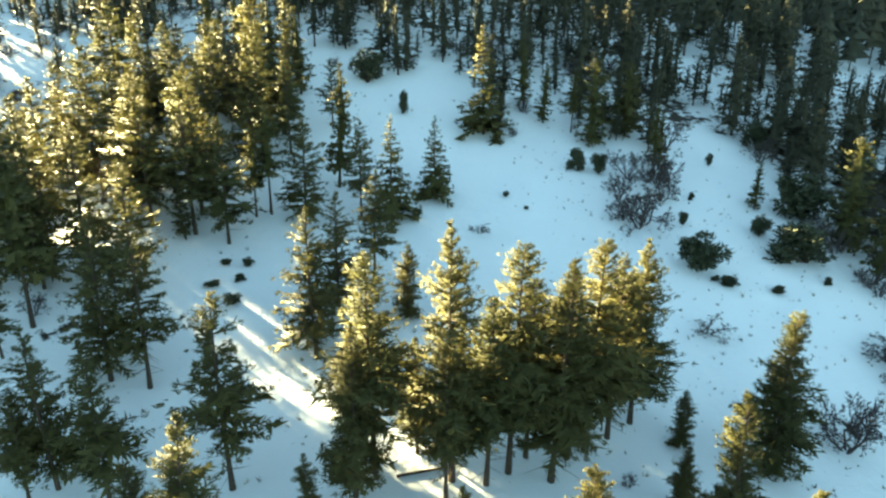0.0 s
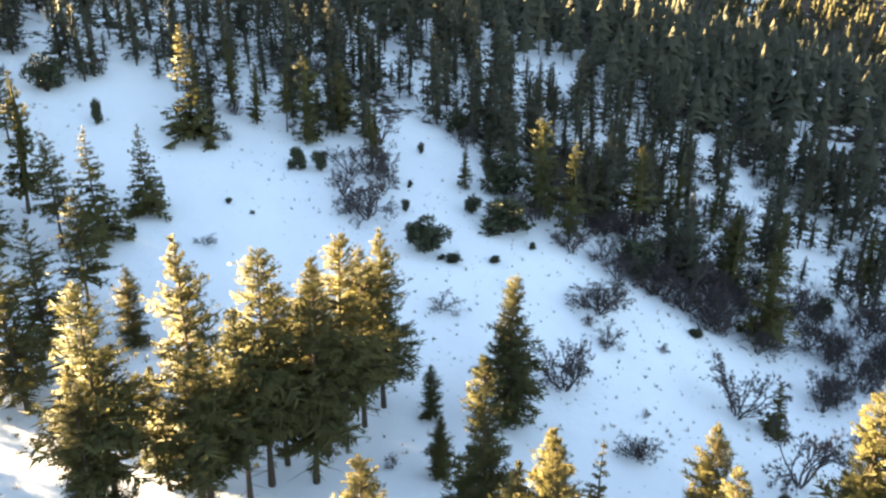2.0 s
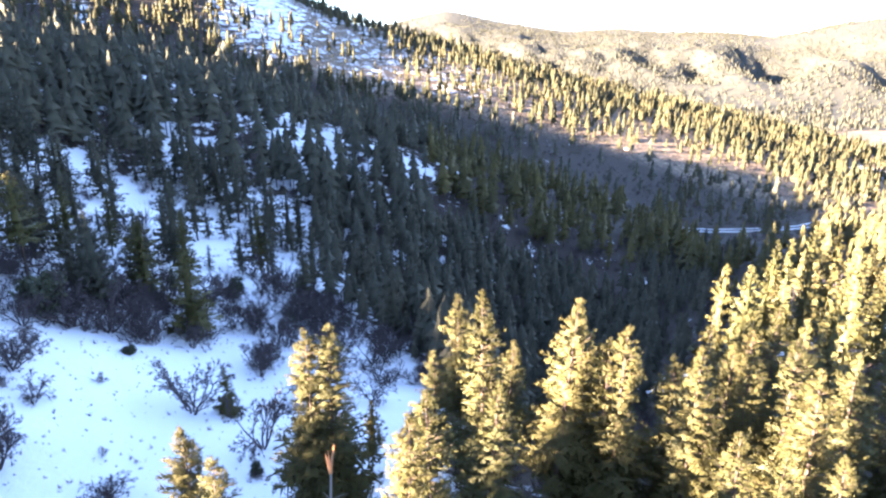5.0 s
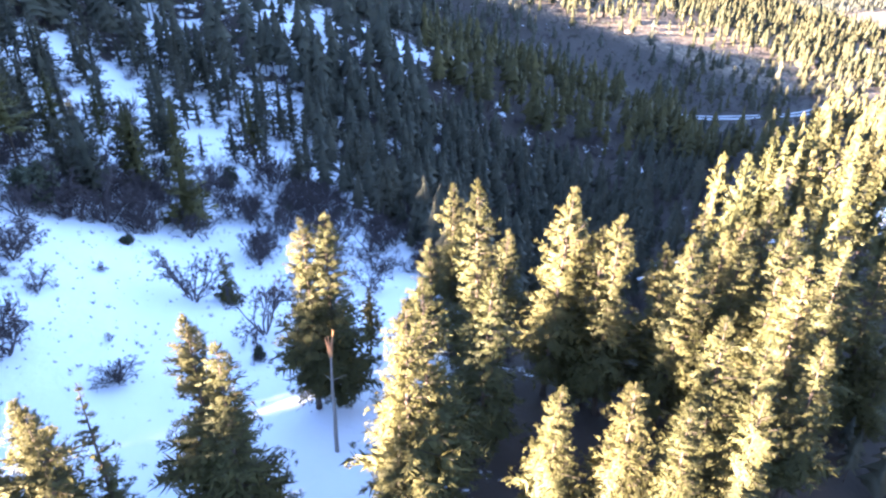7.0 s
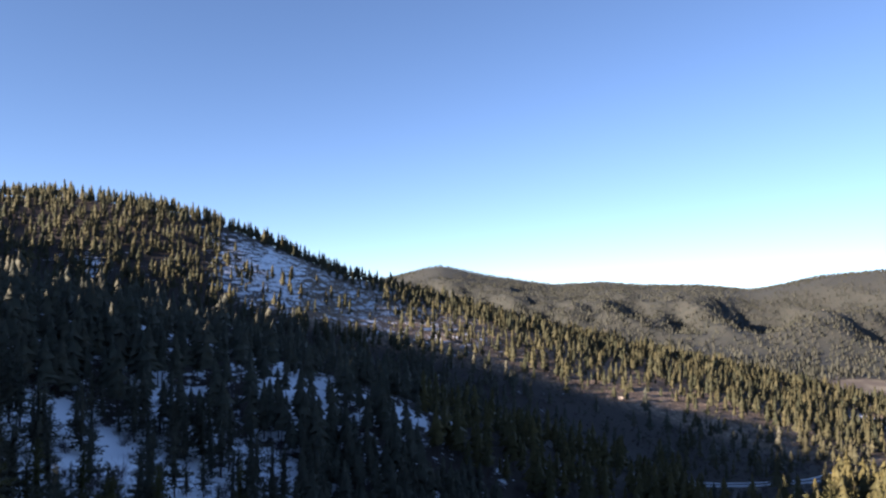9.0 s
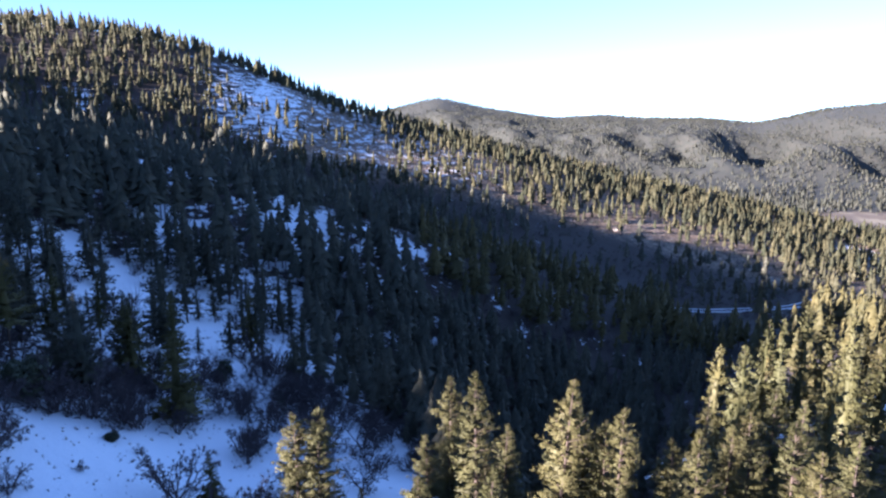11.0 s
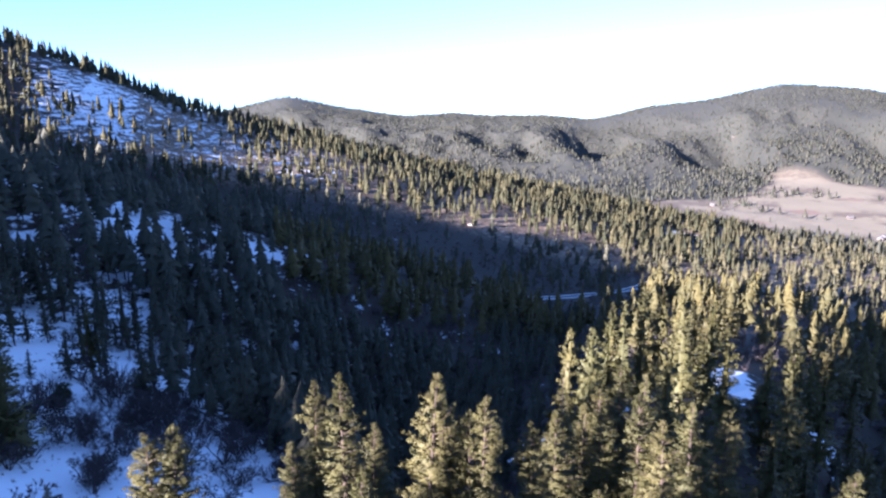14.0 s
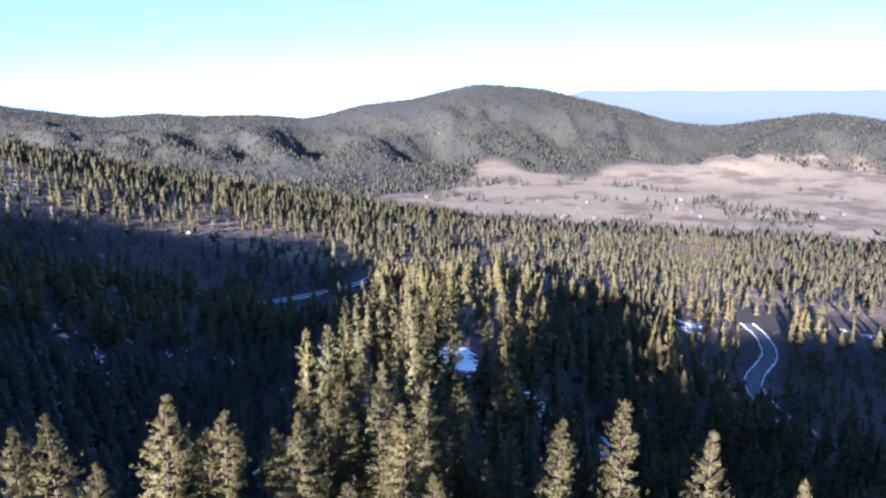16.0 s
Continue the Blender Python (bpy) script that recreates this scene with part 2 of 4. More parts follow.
ASPHALT = plain_material("asphalt", (0.07, 0.07, 0.073), (0.13, 0.13, 0.133), 0.6, 0.85, 0.01)
ROCK = plain_material("pale_sandstone", (0.30, 0.24, 0.18), (0.52, 0.44, 0.35), 1.5, 0.9, 0.2)
SPLIT_WOOD = plain_material("split_wood", (0.36, 0.17, 0.08), (0.50, 0.28, 0.14), 0.2, 0.8, 0.02)
HOUSE_WALL = plain_material("house_wall", (0.06, 0.05, 0.042), (0.13, 0.11, 0.095), 2.0, 0.85, 0.02)
HOUSE_ROOF = plain_material("house_roof", (0.05, 0.045, 0.042), (0.16, 0.15, 0.145), 2.0, 0.6, 0.02)
GLASS = plain_material("window_glass", (0.03, 0.035, 0.045), (0.06, 0.07, 0.08), 1.0, 0.15, 0.0)
DRY_GRASS = plain_material("dry_grass", (0.20, 0.155, 0.10), (0.42, 0.34, 0.24), 0.3, 0.9, 0.02)
# The pale blue is haze put into the colour of the lowland.
HAZE_LAND = plain_material("hazed_lowland", (0.050, 0.064, 0.080), (0.054, 0.068, 0.085), 900, 0.95, 0.0)

# ---- helpers for meshes ----
def mesh_of(name, verts, faces, mats=(), index=None, tint=None, smooth=False, normals=None):
    """A mesh from arrays; faces are triangles or quads."""
    me = bpy.data.meshes.new(name)
    verts, faces = np.asarray(verts, dtype=np.float32), np.asarray(faces, dtype=np.int32)
    k = faces.shape[1]
    me.vertices.add(len(verts))
    me.vertices.foreach_set("co", verts.ravel())
    me.loops.add(faces.size)
    me.loops.foreach_set("vertex_index", faces.ravel())
    me.polygons.add(len(faces))
    me.polygons.foreach_set("loop_start", np.arange(0, faces.size, k, dtype=np.int32))
    for m in mats:
        me.materials.append(m)
    if index is not None:
        me.polygons.foreach_set("material_index", np.asarray(index, dtype=np.int32))
    me.polygons.foreach_set("use_smooth", np.full(len(faces), smooth))
    if tint is not None:
        at = me.attributes.new("tint", "FLOAT", "POINT")
        at.data.foreach_set("value", np.asarray(tint, dtype=np.float32))
    me.update(calc_edges=True)
    if normals is not None:
        at = me.attributes.new("custom_normal", "FLOAT_VECTOR", "POINT")
        at.data.foreach_set("vector", np.asarray(normals, dtype=np.float32).ravel())
    return me


def part(name, me, parent, label=""):
    ob = new(name, me)
    ob.parent = parent
    return tagged(ob, label)


def plain_rim(az):
    """Distance at which the dry grass of the plain ends."""
    deg = np.arange(60, 160)
    rim = np.interp(deg, [70, 98, 104, 110, 113, 118, 124, 130, 136, 150], [950, 1000, 1280, 1440, 1680, 1480, 1600, 1750, 1950, 1800])
    return np.interp(az, deg[2:-2], np.convolve(rim, np.ones(5) / 5, "valid"))


# small snowy openings in the woods: x, y, radius
OPENINGS = [(192, 103, 10), (211, 86, 9), (209, 78, 8), (107, 90, 6), (112, 85, 6), (78.5, 88, 5), (111, 113.6, 6), (142, 84, 6), (108, -57, 4.5), (103, -54, 4), (108, -73, 4.5), (103, -70, 4), (107, -5, 5), (105, -25, 4),
            (265, -142, 8), (254, -136, 9), (301, -182, 7), (291, -176, 8), (285, -188, 8), (276, -181, 8), (215, -178, 7), (206, -171, 8), (193, -245, 8), (185, -234, 8), (585, -165, 18), (560, -157, 18)]


def opening(x, y):
    """1 in the middle of an opening, 0 outside."""
    best = np.zeros(np.shape(x))
    for ox, oy, r in OPENINGS:
        best = np.maximum(best, np.exp(-((x - ox) ** 2 + (y - oy) ** 2) / (r * r) * 0.7))
    return best


# ---- the ground, one sheet to the horizon ----
def cover_of(x, y):
    """Snow, dry grass and scrub, from 0 to 1."""
    r, az = np.hypot(x, y), np.degrees(np.arctan2(x, y))
    near = 1 - ramp(r, 230, 300)
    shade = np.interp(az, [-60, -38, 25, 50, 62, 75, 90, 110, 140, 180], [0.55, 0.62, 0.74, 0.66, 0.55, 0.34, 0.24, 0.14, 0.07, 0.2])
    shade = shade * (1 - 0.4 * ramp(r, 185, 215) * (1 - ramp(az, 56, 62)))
    open_field = (1 - ramp(r, np.interp(az, *EDGE) - 4, np.interp(az, *EDGE) + 14)) * (1 - 0.25 * ramp(az, 56, 62)) * (1 - ramp(az, 70, 77))
    clump = np.clip(0.8 * wave(x, y, 34, 21, 2) + 0.15, -0.4, 0.6) * ramp(az, 0, 20) * (1 - ramp(az, 60, 68))
    snow_near = (shade - 0.42 * clump) * (1 - open_field) + 0.97 * open_field
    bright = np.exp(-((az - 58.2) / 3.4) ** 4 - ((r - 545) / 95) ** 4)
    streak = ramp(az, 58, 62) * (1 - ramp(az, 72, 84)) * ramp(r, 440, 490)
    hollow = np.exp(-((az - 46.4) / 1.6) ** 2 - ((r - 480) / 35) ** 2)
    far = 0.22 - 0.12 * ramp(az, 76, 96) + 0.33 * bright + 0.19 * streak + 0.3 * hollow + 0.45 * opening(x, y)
    snow_near = snow_near + 0.6 * np.exp(-((az - 110) / 3.0) ** 2 - ((r - 124) / 18) ** 2)
    snow_near = np.minimum(snow_near + 0.45 * opening(x, y), 0.97)
    snow = snow_near * near + far * (1 - near) * (1 - ramp(r, 760, 900))
    rim = plain_rim(az) + 130 * wave(x, y, 300, 31, 3) + 70 * wave(x, y, 90, 33, 3)
    grass = ramp(r, 880, 1000) * (1 - ramp(r, rim - 50, rim + 50)) * ramp(az, 98, 105)
    scrub = ramp(r, 1000, 1300) * (1 - grass)
    # Dark floor runs out to the valley shadow's edge: shade put into the cover.
    shadow_edge = np.interp(az, [70, 78, 86, 96, 102, 115], [430, 435, 425, 372, 355, 335])
    duff_shade = 1 - ramp(r, shadow_edge - 5, shadow_edge + 25) * ramp(az, 54, 64) * 0.9
    return np.stack([snow, grass, scrub, duff_shade * (1 - ramp(r, 700, 900))], -1)


# bearing and distance of the wood's lower edge round the clearing
EDGE = ([-60, -30, -22, -9, 4, 12, 15, 18, 20, 25, 28, 32, 36, 41, 45, 51, 55, 58, 62, 68, 72, 76, 180],
        [50, 52, 74, 118, 100, 97, 88, 86, 100, 108, 93, 84, 84, 82, 84, 82, 92, 94, 93, 90, 74, 40, 36])


def build_ground():
    az = np.radians(np.concatenate([np.arange(-48, 150, 0.6), np.arange(150, 312, 3.0)]))
    r = 5.0 * 1.026 ** np.arange(290)
    r = r[r < 4950]
    A, R = np.meshgrid(az, r)
    x, y = (R * np.sin(A)).ravel(), (R * np.cos(A)).ravel()
    na, nr = len(az), len(r)
    i, j = np.meshgrid(np.arange(nr - 1), np.arange(na), indexing="ij")
    jn = (j + 1) % na
    quads = np.stack([i * na + j, i * na + jn, (i + 1) * na + jn, (i + 1) * na + j], -1).reshape(-1, 4)[:, ::-1]
    x, y = np.append(x, 0), np.append(y, 0)
    k = np.arange(na)
    hub = np.stack([np.full(na, len(x) - 1), np.full(na, len(x) - 1), (k + 1) % na, k], -1)[:, ::-1]
    tri_a = np.concatenate([quads[:, [0, 1, 2]], quads[:, [0, 2, 3]], hub[:, [0, 1, 2]]])
    me = mesh_of("ground", np.stack([x, y, land(x, y)], -1), tri_a, [LAND], smooth=True)
    c = me.attributes.new("cover", "FLOAT_COLOR", "POINT")
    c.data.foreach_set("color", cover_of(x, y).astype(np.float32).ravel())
    tagged(new("ground", me), "snowy hillside, valley and mountains, patched with bare soil", "ground", kind="structure")


build_ground()


def hazed_lowland():
    """The far lowland that closes the view beyond the mountains, its haze painted as pale blue."""
    deg = np.arange(112, 175, 0.5)
    az, n, V, F = np.radians(deg), len(deg), [], []
    top = (ramp(deg, 114, 121) * 232 - 200) + 2.5 * np.sin(deg * 0.9) + 1.5 * np.sin(deg * 2.3)
    for r, z in ((4500, -200 + 0 * top), (4900, -199 + 0 * top), (4930, top)):
        V += [(r * math.sin(a), r * math.cos(a), EYE + h) for a, h in zip(az, z)]
    for k in range(2):
        for q in range(n - 1):
            F.append((k * n + q, k * n + q + 1, (k + 1) * n + q + 1, (k + 1) * n + q))
    tagged(new("backdrop", mesh_of("backdrop", V, F, [HAZE_LAND], smooth=True)), "lowland far beyond the mountains, its haze painted pale blue", "backdrop", kind="structure")


hazed_lowland()

# ---- pines ----
def tube(points, radii, sides):
    """Vertices and triangles of a tapered tube."""
    points, V, F = np.asarray(points, dtype=float), [], []
    n = len(points)
    for k in range(n):
        d = points[min(k + 1, n - 1)] - points[max(k - 1, 0)]
        d = d / (np.linalg.norm(d) + 1e-9)
        u = np.cross(d, (0.31, 0.95, 0.11) if abs(d[2]) > 0.7 else (0, 0, 1))
        u = u / np.linalg.norm(u)
        v = np.cross(d, u)
        for s in range(sides):
            a = 2 * math.pi * s / sides
            V.append(points[k] + radii[k] * (u * math.cos(a) + v * math.sin(a)))
    for k in range(n - 1):
        for s in range(sides):
            a, b = k * sides + s, k * sides + (s + 1) % sides
            F += [(a, b, b + sides), (a, b + sides, a + sides)]
    return np.array(V), np.array(F)


def join(pieces):
    V, F, at = [], [], 0
    for v, f in pieces:
        V.append(v)
        F.append(f + at)
        at += len(v)
    return np.concatenate(V), np.concatenate(F)


def sprays(centre, out, size, count, rng, fat=0.22):
    """A tuft of needle sprays: narrow blades fanning out from a twig's end."""
    d = rng.normal(size=(count, 3)) * 0.62 + out + np.array([0, 0, 0.2])
    d /= np.linalg.norm(d, axis=1, keepdims=True)
    w = np.cross(d, rng.normal(size=(count, 3)))
    w /= np.linalg.norm(w, axis=1, keepdims=True) + 1e-9
    L = size * rng.uniform(0.65, 1.3, (count, 1))
    base = centre + rng.normal(size=(count, 3)) * size * 0.34 - d * L * 0.3
    V = np.stack([base - w * L * fat, base + d * L, base + w * L * fat], 1).reshape(-1, 3)
    return V, np.arange(count * 3).reshape(-1, 3)


def sprigs(root, tip, count, width, rng):
    """Flat side shoots along a limb, in turn to its left and right, drooping a little."""
    d = tip - root
    L = np.linalg.norm(d)
    d = d / L
    across = np.cross(d, (0, 0, 1.0))
    across /= np.linalg.norm(across) + 1e-9
    s = np.linspace(0.12, 0.93, count)[:, None]
    flip = np.where(np.arange(count) % 2, 1.0, -1.0)[:, None]
    way = d * rng.uniform(0.5, 1.0, (count, 1)) + across * flip * rng.uniform(0.5, 1.0, (count, 1)) + np.array([0, 0, 1.0]) * rng.normal(-0.05, 0.22, (count, 1))
    way /= np.linalg.norm(way, axis=1, keepdims=True)
    length = L * (0.40 - 0.20 * s) * rng.uniform(0.7, 1.3, (count, 1)) + 0.12
    base = root + d * L * s
    half = (d + rng.normal(size=(count, 3)) * 0.35) * length * width
    V = np.stack([base - half, base + way * length, base + half], 1).reshape(-1, 3)
    return V, np.arange(count * 3).reshape(-1, 3)


def soft_normals(V, F, up=0.25, seed=0):
    """Faces turned outwards, and normals that round a crown off as its mass of needles does."""
    V, F = np.asarray(V, dtype=float), np.array(F)
    out = V * np.array([1.0, 1.0, 0.0]) / (np.abs(V[:, :2]).max() * 0.7 + 1e-6)
    out[:, 2] = up
    a, b, c = V[F[:, 0]], V[F[:, 1]], V[F[:, 2]]
    flat = np.cross(b - a, c - a)
    flip = (flat * out[F[:, 0]]).sum(1) < 0
    F[flip] = F[flip][:, ::-1]
    flat[flip] *= -1
    flat /= np.linalg.norm(flat, axis=1, keepdims=True) + 1e-9
    out = out + np.random.default_rng(seed).normal(size=out.shape) * 0.09
    for k in range(3):
        out[F[:, k]] += flat * 0.18
    return F, out / (np.linalg.norm(out, axis=1, keepdims=True) + 1e-9)


def pine_shape(seed, h=16.0, bare=0.3, spread=2.6, whorl=0.62, limbs=5, tufts=6, blades=6, size=0.62, sides=7, limb_sides=3, style="pine", fat=0.2, shoots=9, shoot_width=0.3, split=False, core=0):
    """Trunk with limbs, and crown, as arrays; the foot is at the origin."""
    rng = np.random.default_rng(seed)
    zs = np.linspace(-0.6, h * 0.985, 7 if sides > 4 else 3)
    bend = rng.uniform(-1, 1, 2) * 0.02 * h
    axis = lambda z: np.array([bend[0] * math.sin(z / h * 2.6), bend[1] * math.sin(z / h * 2.1), z])
    rad = 0.0135 * h * (1 - 0.93 * np.clip(zs / h, 0, 1)) * np.where(zs < 0.2, 1.3, 1)
    wood, crown = [tube([axis(z) for z in zs], rad, sides)], []
    lump = rng.uniform(0, 6.28, 3)

    def reach_at(z):
        t = min(max((z - bare * h) / (h * (1 - bare)), 0), 1)
        if style == "fir":
            return max(spread * (1 - t) ** 1.0, 0.15)
        if style == "broad":
            return max(spread * min(1.0, 0.7 + 2 * t) * (1 - t) ** 0.6 * (1 + 0.16 * math.sin(9 * t + lump[0])), 0.3)
        return max(spread * min(1.0, 0.6 + 2.4 * t) * (1 - t) ** 0.8 * (1 + 0.17 * math.sin(11 * t + lump[0])), 0.2)

    if limb_sides and bare > 0.15:
        for k in range(16):
            zz = h * rng.uniform(0.08, bare + 0.05)
            a = rng.uniform(0, 6.28)
            o = np.array([math.cos(a), math.sin(a), -0.15])
            wood.append(tube([axis(zz), axis(zz) + o * rng.uniform(0.7, 2.3)], [0.032, 0.008], 3))
    z = bare * h
    while z < h * 0.97:
        t = (z - bare * h) / (h * (1 - bare))
        reach = reach_at(z)
        for b in range(max(2, int(round(limbs * (0.5 + 0.5 * (1 - t)))))):
            if rng.random() < 0.09:
                continue
            a = rng.uniform(0, 6.28)
            L = reach * rng.uniform(0.55, 1.2)
            rise = (0.5 * t - 0.25 if style == "fir" else 0.8 * t - 0.12) + rng.normal() * (0.05 if style == "fir" else 0.12)
            o = np.array([math.cos(a), math.sin(a), rise])
            root = axis(z + (0.06 if style == "fir" else 0.35) * rng.uniform(-1, 1) * whorl)
            tip = root + o * L
            elbow = (root + tip) / 2 + np.array([0, 0, -0.06 * L])
            if limb_sides:
                wood.append(tube([root, tip], [0.010 * L + 0.016, 0.006], limb_sides))
            crown.append(sprigs(root, tip, max(3, int(shoots * (0.45 + 0.55 * L / spread))), shoot_width, rng))
            count = max(1, int(round(tufts * (0.35 + 0.65 * L / spread))))
            for q in range(count):
                s = 1 - (q / max(count, 1)) ** 1.1 * 0.62
                side = rng.normal(size=3) * 0.17 * L * (0.3 + 0.7 * s) * np.array([1, 1, 0.3])
                at = (root * (1 - s) ** 2 + 2 * elbow * s * (1 - s) + tip * s * s) + side
                crown.append(sprays(at, o / np.linalg.norm(o) * 0.7, size * (0.5 + 0.6 * (1 - t)), blades, rng, fat))
        z += whorl * rng.uniform(0.75, 1.25) * (1.15 - 0.55 * t)
    for k in range(core):
        z = h * (bare + 0.03 + (0.93 - bare) * k / core)
        a = np.arange(8) * math.pi / 4 + rng.uniform(0, 6)
        out = reach_at(z) * np.where(np.arange(8) % 2, 0.15, 0.36) * rng.uniform(0.75, 1.2, 8)
        ring = axis(z) + np.stack([np.cos(a) * out, np.sin(a) * out, rng.uniform(-0.35, 0.1, 8)], -1)
        crown.append((np.vstack([ring, [axis(min(z + 1.7 * h * (0.95 - bare) / core, h * 0.97))]]), np.array([(q, (q + 1) % 8, 8) for q in range(8)])))
    crown.append(sprays(axis(h * 0.975), np.array([0, 0, 2.2]), size * 0.7, blades, rng, fat))
    if split:
        return wood[0], join(crown), join(wood[1:]) if len(wood) > 1 else None
    return join(wood), join(crown)


def pine_thing(shape, label, kind_name, leaf):
    (tv, tf), (cv, cf), limbs = shape
    top = tagged(new(kind_name), label, "tree", "pines")
    stem = part("trunk", mesh_of("trunk", tv, tf, [BARK], smooth=True), top, "straight trunk with brown bark")
    if limbs:
        tagged(part("branchwood", mesh_of("branchwood", *limbs, [BARK]), stem), "thin bare limbs, dead below the crown", kind="stuff")
    cf, cn = soft_normals(cv, cf)
    part("crown", mesh_of("crown", cv, cf, [leaf], smooth=True, normals=cn), top)
    return top


def woods(name, label, spots, shapes, category="woods", leaf=None):
    """Many trees in one mesh. spots: x, y, height, turn, tint."""
    V, F, M, T, N, at = [], [], [], [], [], 0
    soft = [[(v, *soft_normals(v, f, up), m) for v, f, up, m in ((*a, 0.05, 0), (*b, 0.25, 1)) if len(v)] for a, b, h0 in shapes]
    for k, (x, y, h, turn, tint) in enumerate(spots):
        h0 = shapes[k % len(shapes)][2]
        s, c, q = h / h0, math.cos(turn), math.sin(turn)
        z = SPOT_Z[(x, y)]
        for v, f, nv, m in soft[k % len(shapes)]:
            w = np.empty_like(v)
            N.append(np.stack([nv[:, 0] * c - nv[:, 1] * q, nv[:, 0] * q + nv[:, 1] * c, nv[:, 2]], -1))
            w[:, 0], w[:, 1], w[:, 2] = (v[:, 0] * c - v[:, 1] * q) * s + x, (v[:, 0] * q + v[:, 1] * c) * s + y, v[:, 2] * s + z
            V.append(w)
            F.append(f + at)
            M.append(np.full(len(f), m))
            T.append(np.full(len(v), tint))
            at += len(v)
    me = mesh_of(name, np.concatenate(V), np.concatenate(F), [BARK, leaf or WOODS], np.concatenate(M), np.concatenate(T), True, np.concatenate(N))
    return tagged(new(name, me), label, category, kind="stuff")


def cone_shape(seed, h=15.0, tiers=3, sides=6, width=2.4, trunk=True, rough=0.35):
    """A tree far off: ragged tiers on a stem."""
    rng = np.random.default_rng(seed)
    out = []
    for k in range(tiers):
        z0, z1 = h * (0.12 + 0.80 * k / tiers), h * min(1.0, 0.12 + 0.80 * (k + 1.55) / tiers)
        rr = width * (1 - 0.9 * k / tiers)
        a = np.arange(sides) * 2 * math.pi / sides + rng.uniform(0, 6)
        ring = np.stack([np.cos(a), np.sin(a), np.zeros(sides)], -1) * (rr * rng.uniform(1 - rough, 1 + rough * 0.8, (sides, 1)))
        ring[:, 2] = z0 + rng.uniform(-0.06, 0.08, sides) * h * rough / 0.35
        V = np.vstack([ring, [[rng.normal() * 0.1, rng.normal() * 0.1, z1]]])
        out.append((V, np.array([(s, (s + 1) % sides, sides) for s in range(sides)])))
    stem = tube([(0, 0, -0.5), (0, 0, h * 0.5)], [0.2, 0.1], 3) if trunk else (np.zeros((0, 3)), np.zeros((0, 3), dtype=int))
    return stem, join(out), h


def hill_pine(seed, h=15.0, bare=0.15, width=2.4, whorls=7, sides=6):
    """A pine some way off: uneven whorls of drooping boughs, ragged in outline."""
    rng = np.random.default_rng(seed)
    out = []
    for k in range(whorls):
        t = k / whorls
        z = h * (bare + (1 - bare) * t * 0.96)
        reach = 1.2 * width * (1 - t) * min(1, 0.75 + 2 * t) * rng.uniform(0.8, 1.2) + 0.2
        a = (np.arange(sides) + rng.uniform(-0.3, 0.3, sides)) * 2 * math.pi / sides + rng.uniform(0, 6)
        long = np.where(np.arange(sides) % 2, 0.42, 1.05) * rng.uniform(0.7, 1.25, sides)
        ring = np.stack([np.cos(a), np.sin(a), np.zeros(sides)], -1) * (reach * long)[:, None]
        ring[:, 2] = z + rng.uniform(-0.04, 0.04, sides) * h + np.where(np.arange(sides) % 2, 0.02 * h, -0.01 * h)
        tip = [rng.normal() * 0.15, rng.normal() * 0.15, min(h, z + h * rng.uniform(1.4, 1.9) / whorls)]
        out.append((np.vstack([ring, [tip]]), np.array([(s, (s + 1) % sides, sides) for s in range(sides)])))
    return tube([(0, 0, -0.5), (0, 0, h * 0.5)], [0.2, 0.1], 3), join(out), h


SPOT_Z = {}


def scatter(count, az0, az1, r0, r1, keep, hmin, hmax, seed, gap=2.5, lean_bright=0.5):
    """Spots spread evenly over a sector, thinned by keep(x, y, az, r) from 0 to 1."""
    rng = np.random.default_rng(seed)
    az, r = rng.uniform(az0, az1, count), np.sqrt(rng.uniform(r0 * r0, r1 * r1, count))
    x, y = r * np.sin(np.radians(az)), r * np.cos(np.radians(az))
    ok = (rng.random(count) < keep(x, y, az, r)) & (opening(x, y) < 0.5)
    h = rng.uniform(hmin, hmax, count) * rng.choice([1.12, 1, 0.9, 0.7, 0.45], count)
    turn, tint = rng.uniform(0, 6.28, count), rng.random(count)
    z = land(x, y)
    used, out = {}, []
    for k in np.nonzero(ok)[0]:
        cell = (int(x[k] // gap), int(y[k] // gap))
        if cell in used:
            continue
        used[cell] = 1
        spot = (float(x[k]), float(y[k]))
        SPOT_Z[spot] = float(z[k])
        out.append((*spot, float(h[k]), float(turn[k]), float(tint[k])))
    return out

# ---- woods by distance ----
MID = [(*pine_shape(40 + k, 15, b, sp, 0.62, 6, 1, 4, 0.55, 4, 0, fat=0.36, shoots=6, shoot_width=0.5, core=5), 15) for k, (b, sp) in enumerate([(0.16, 3.5), (0.12, 3.2), (0.22, 3.7), (0.08, 3.5), (0.26, 3.2)])]
SPUR = [(*pine_shape(140 + k, 15, b, sp, 0.62, 7, 1, 4, 0.58, 4, 0, fat=0.38, shoots=6, shoot_width=0.55, core=5), 15) for k, (b, sp) in enumerate([(0.14, 3.8), (0.1, 3.4), (0.18, 4.0), (0.07, 3.8), (0.22, 3.4)])]
MIDDLE = [hill_pine(50 + k, 15, b, w, 10, 8) for k, (b, w) in enumerate([(0.26, 2.8), (0.18, 3.0), (0.34, 2.9), (0.14, 3.2), (0.3, 2.6)])]
FAR = [hill_pine(60 + k, 15, b, w, 8, 6) for k, (b, w) in enumerate([(0.2, 2.7), (0.12, 3.0), (0.27, 2.6), (0.14, 3.2)])]
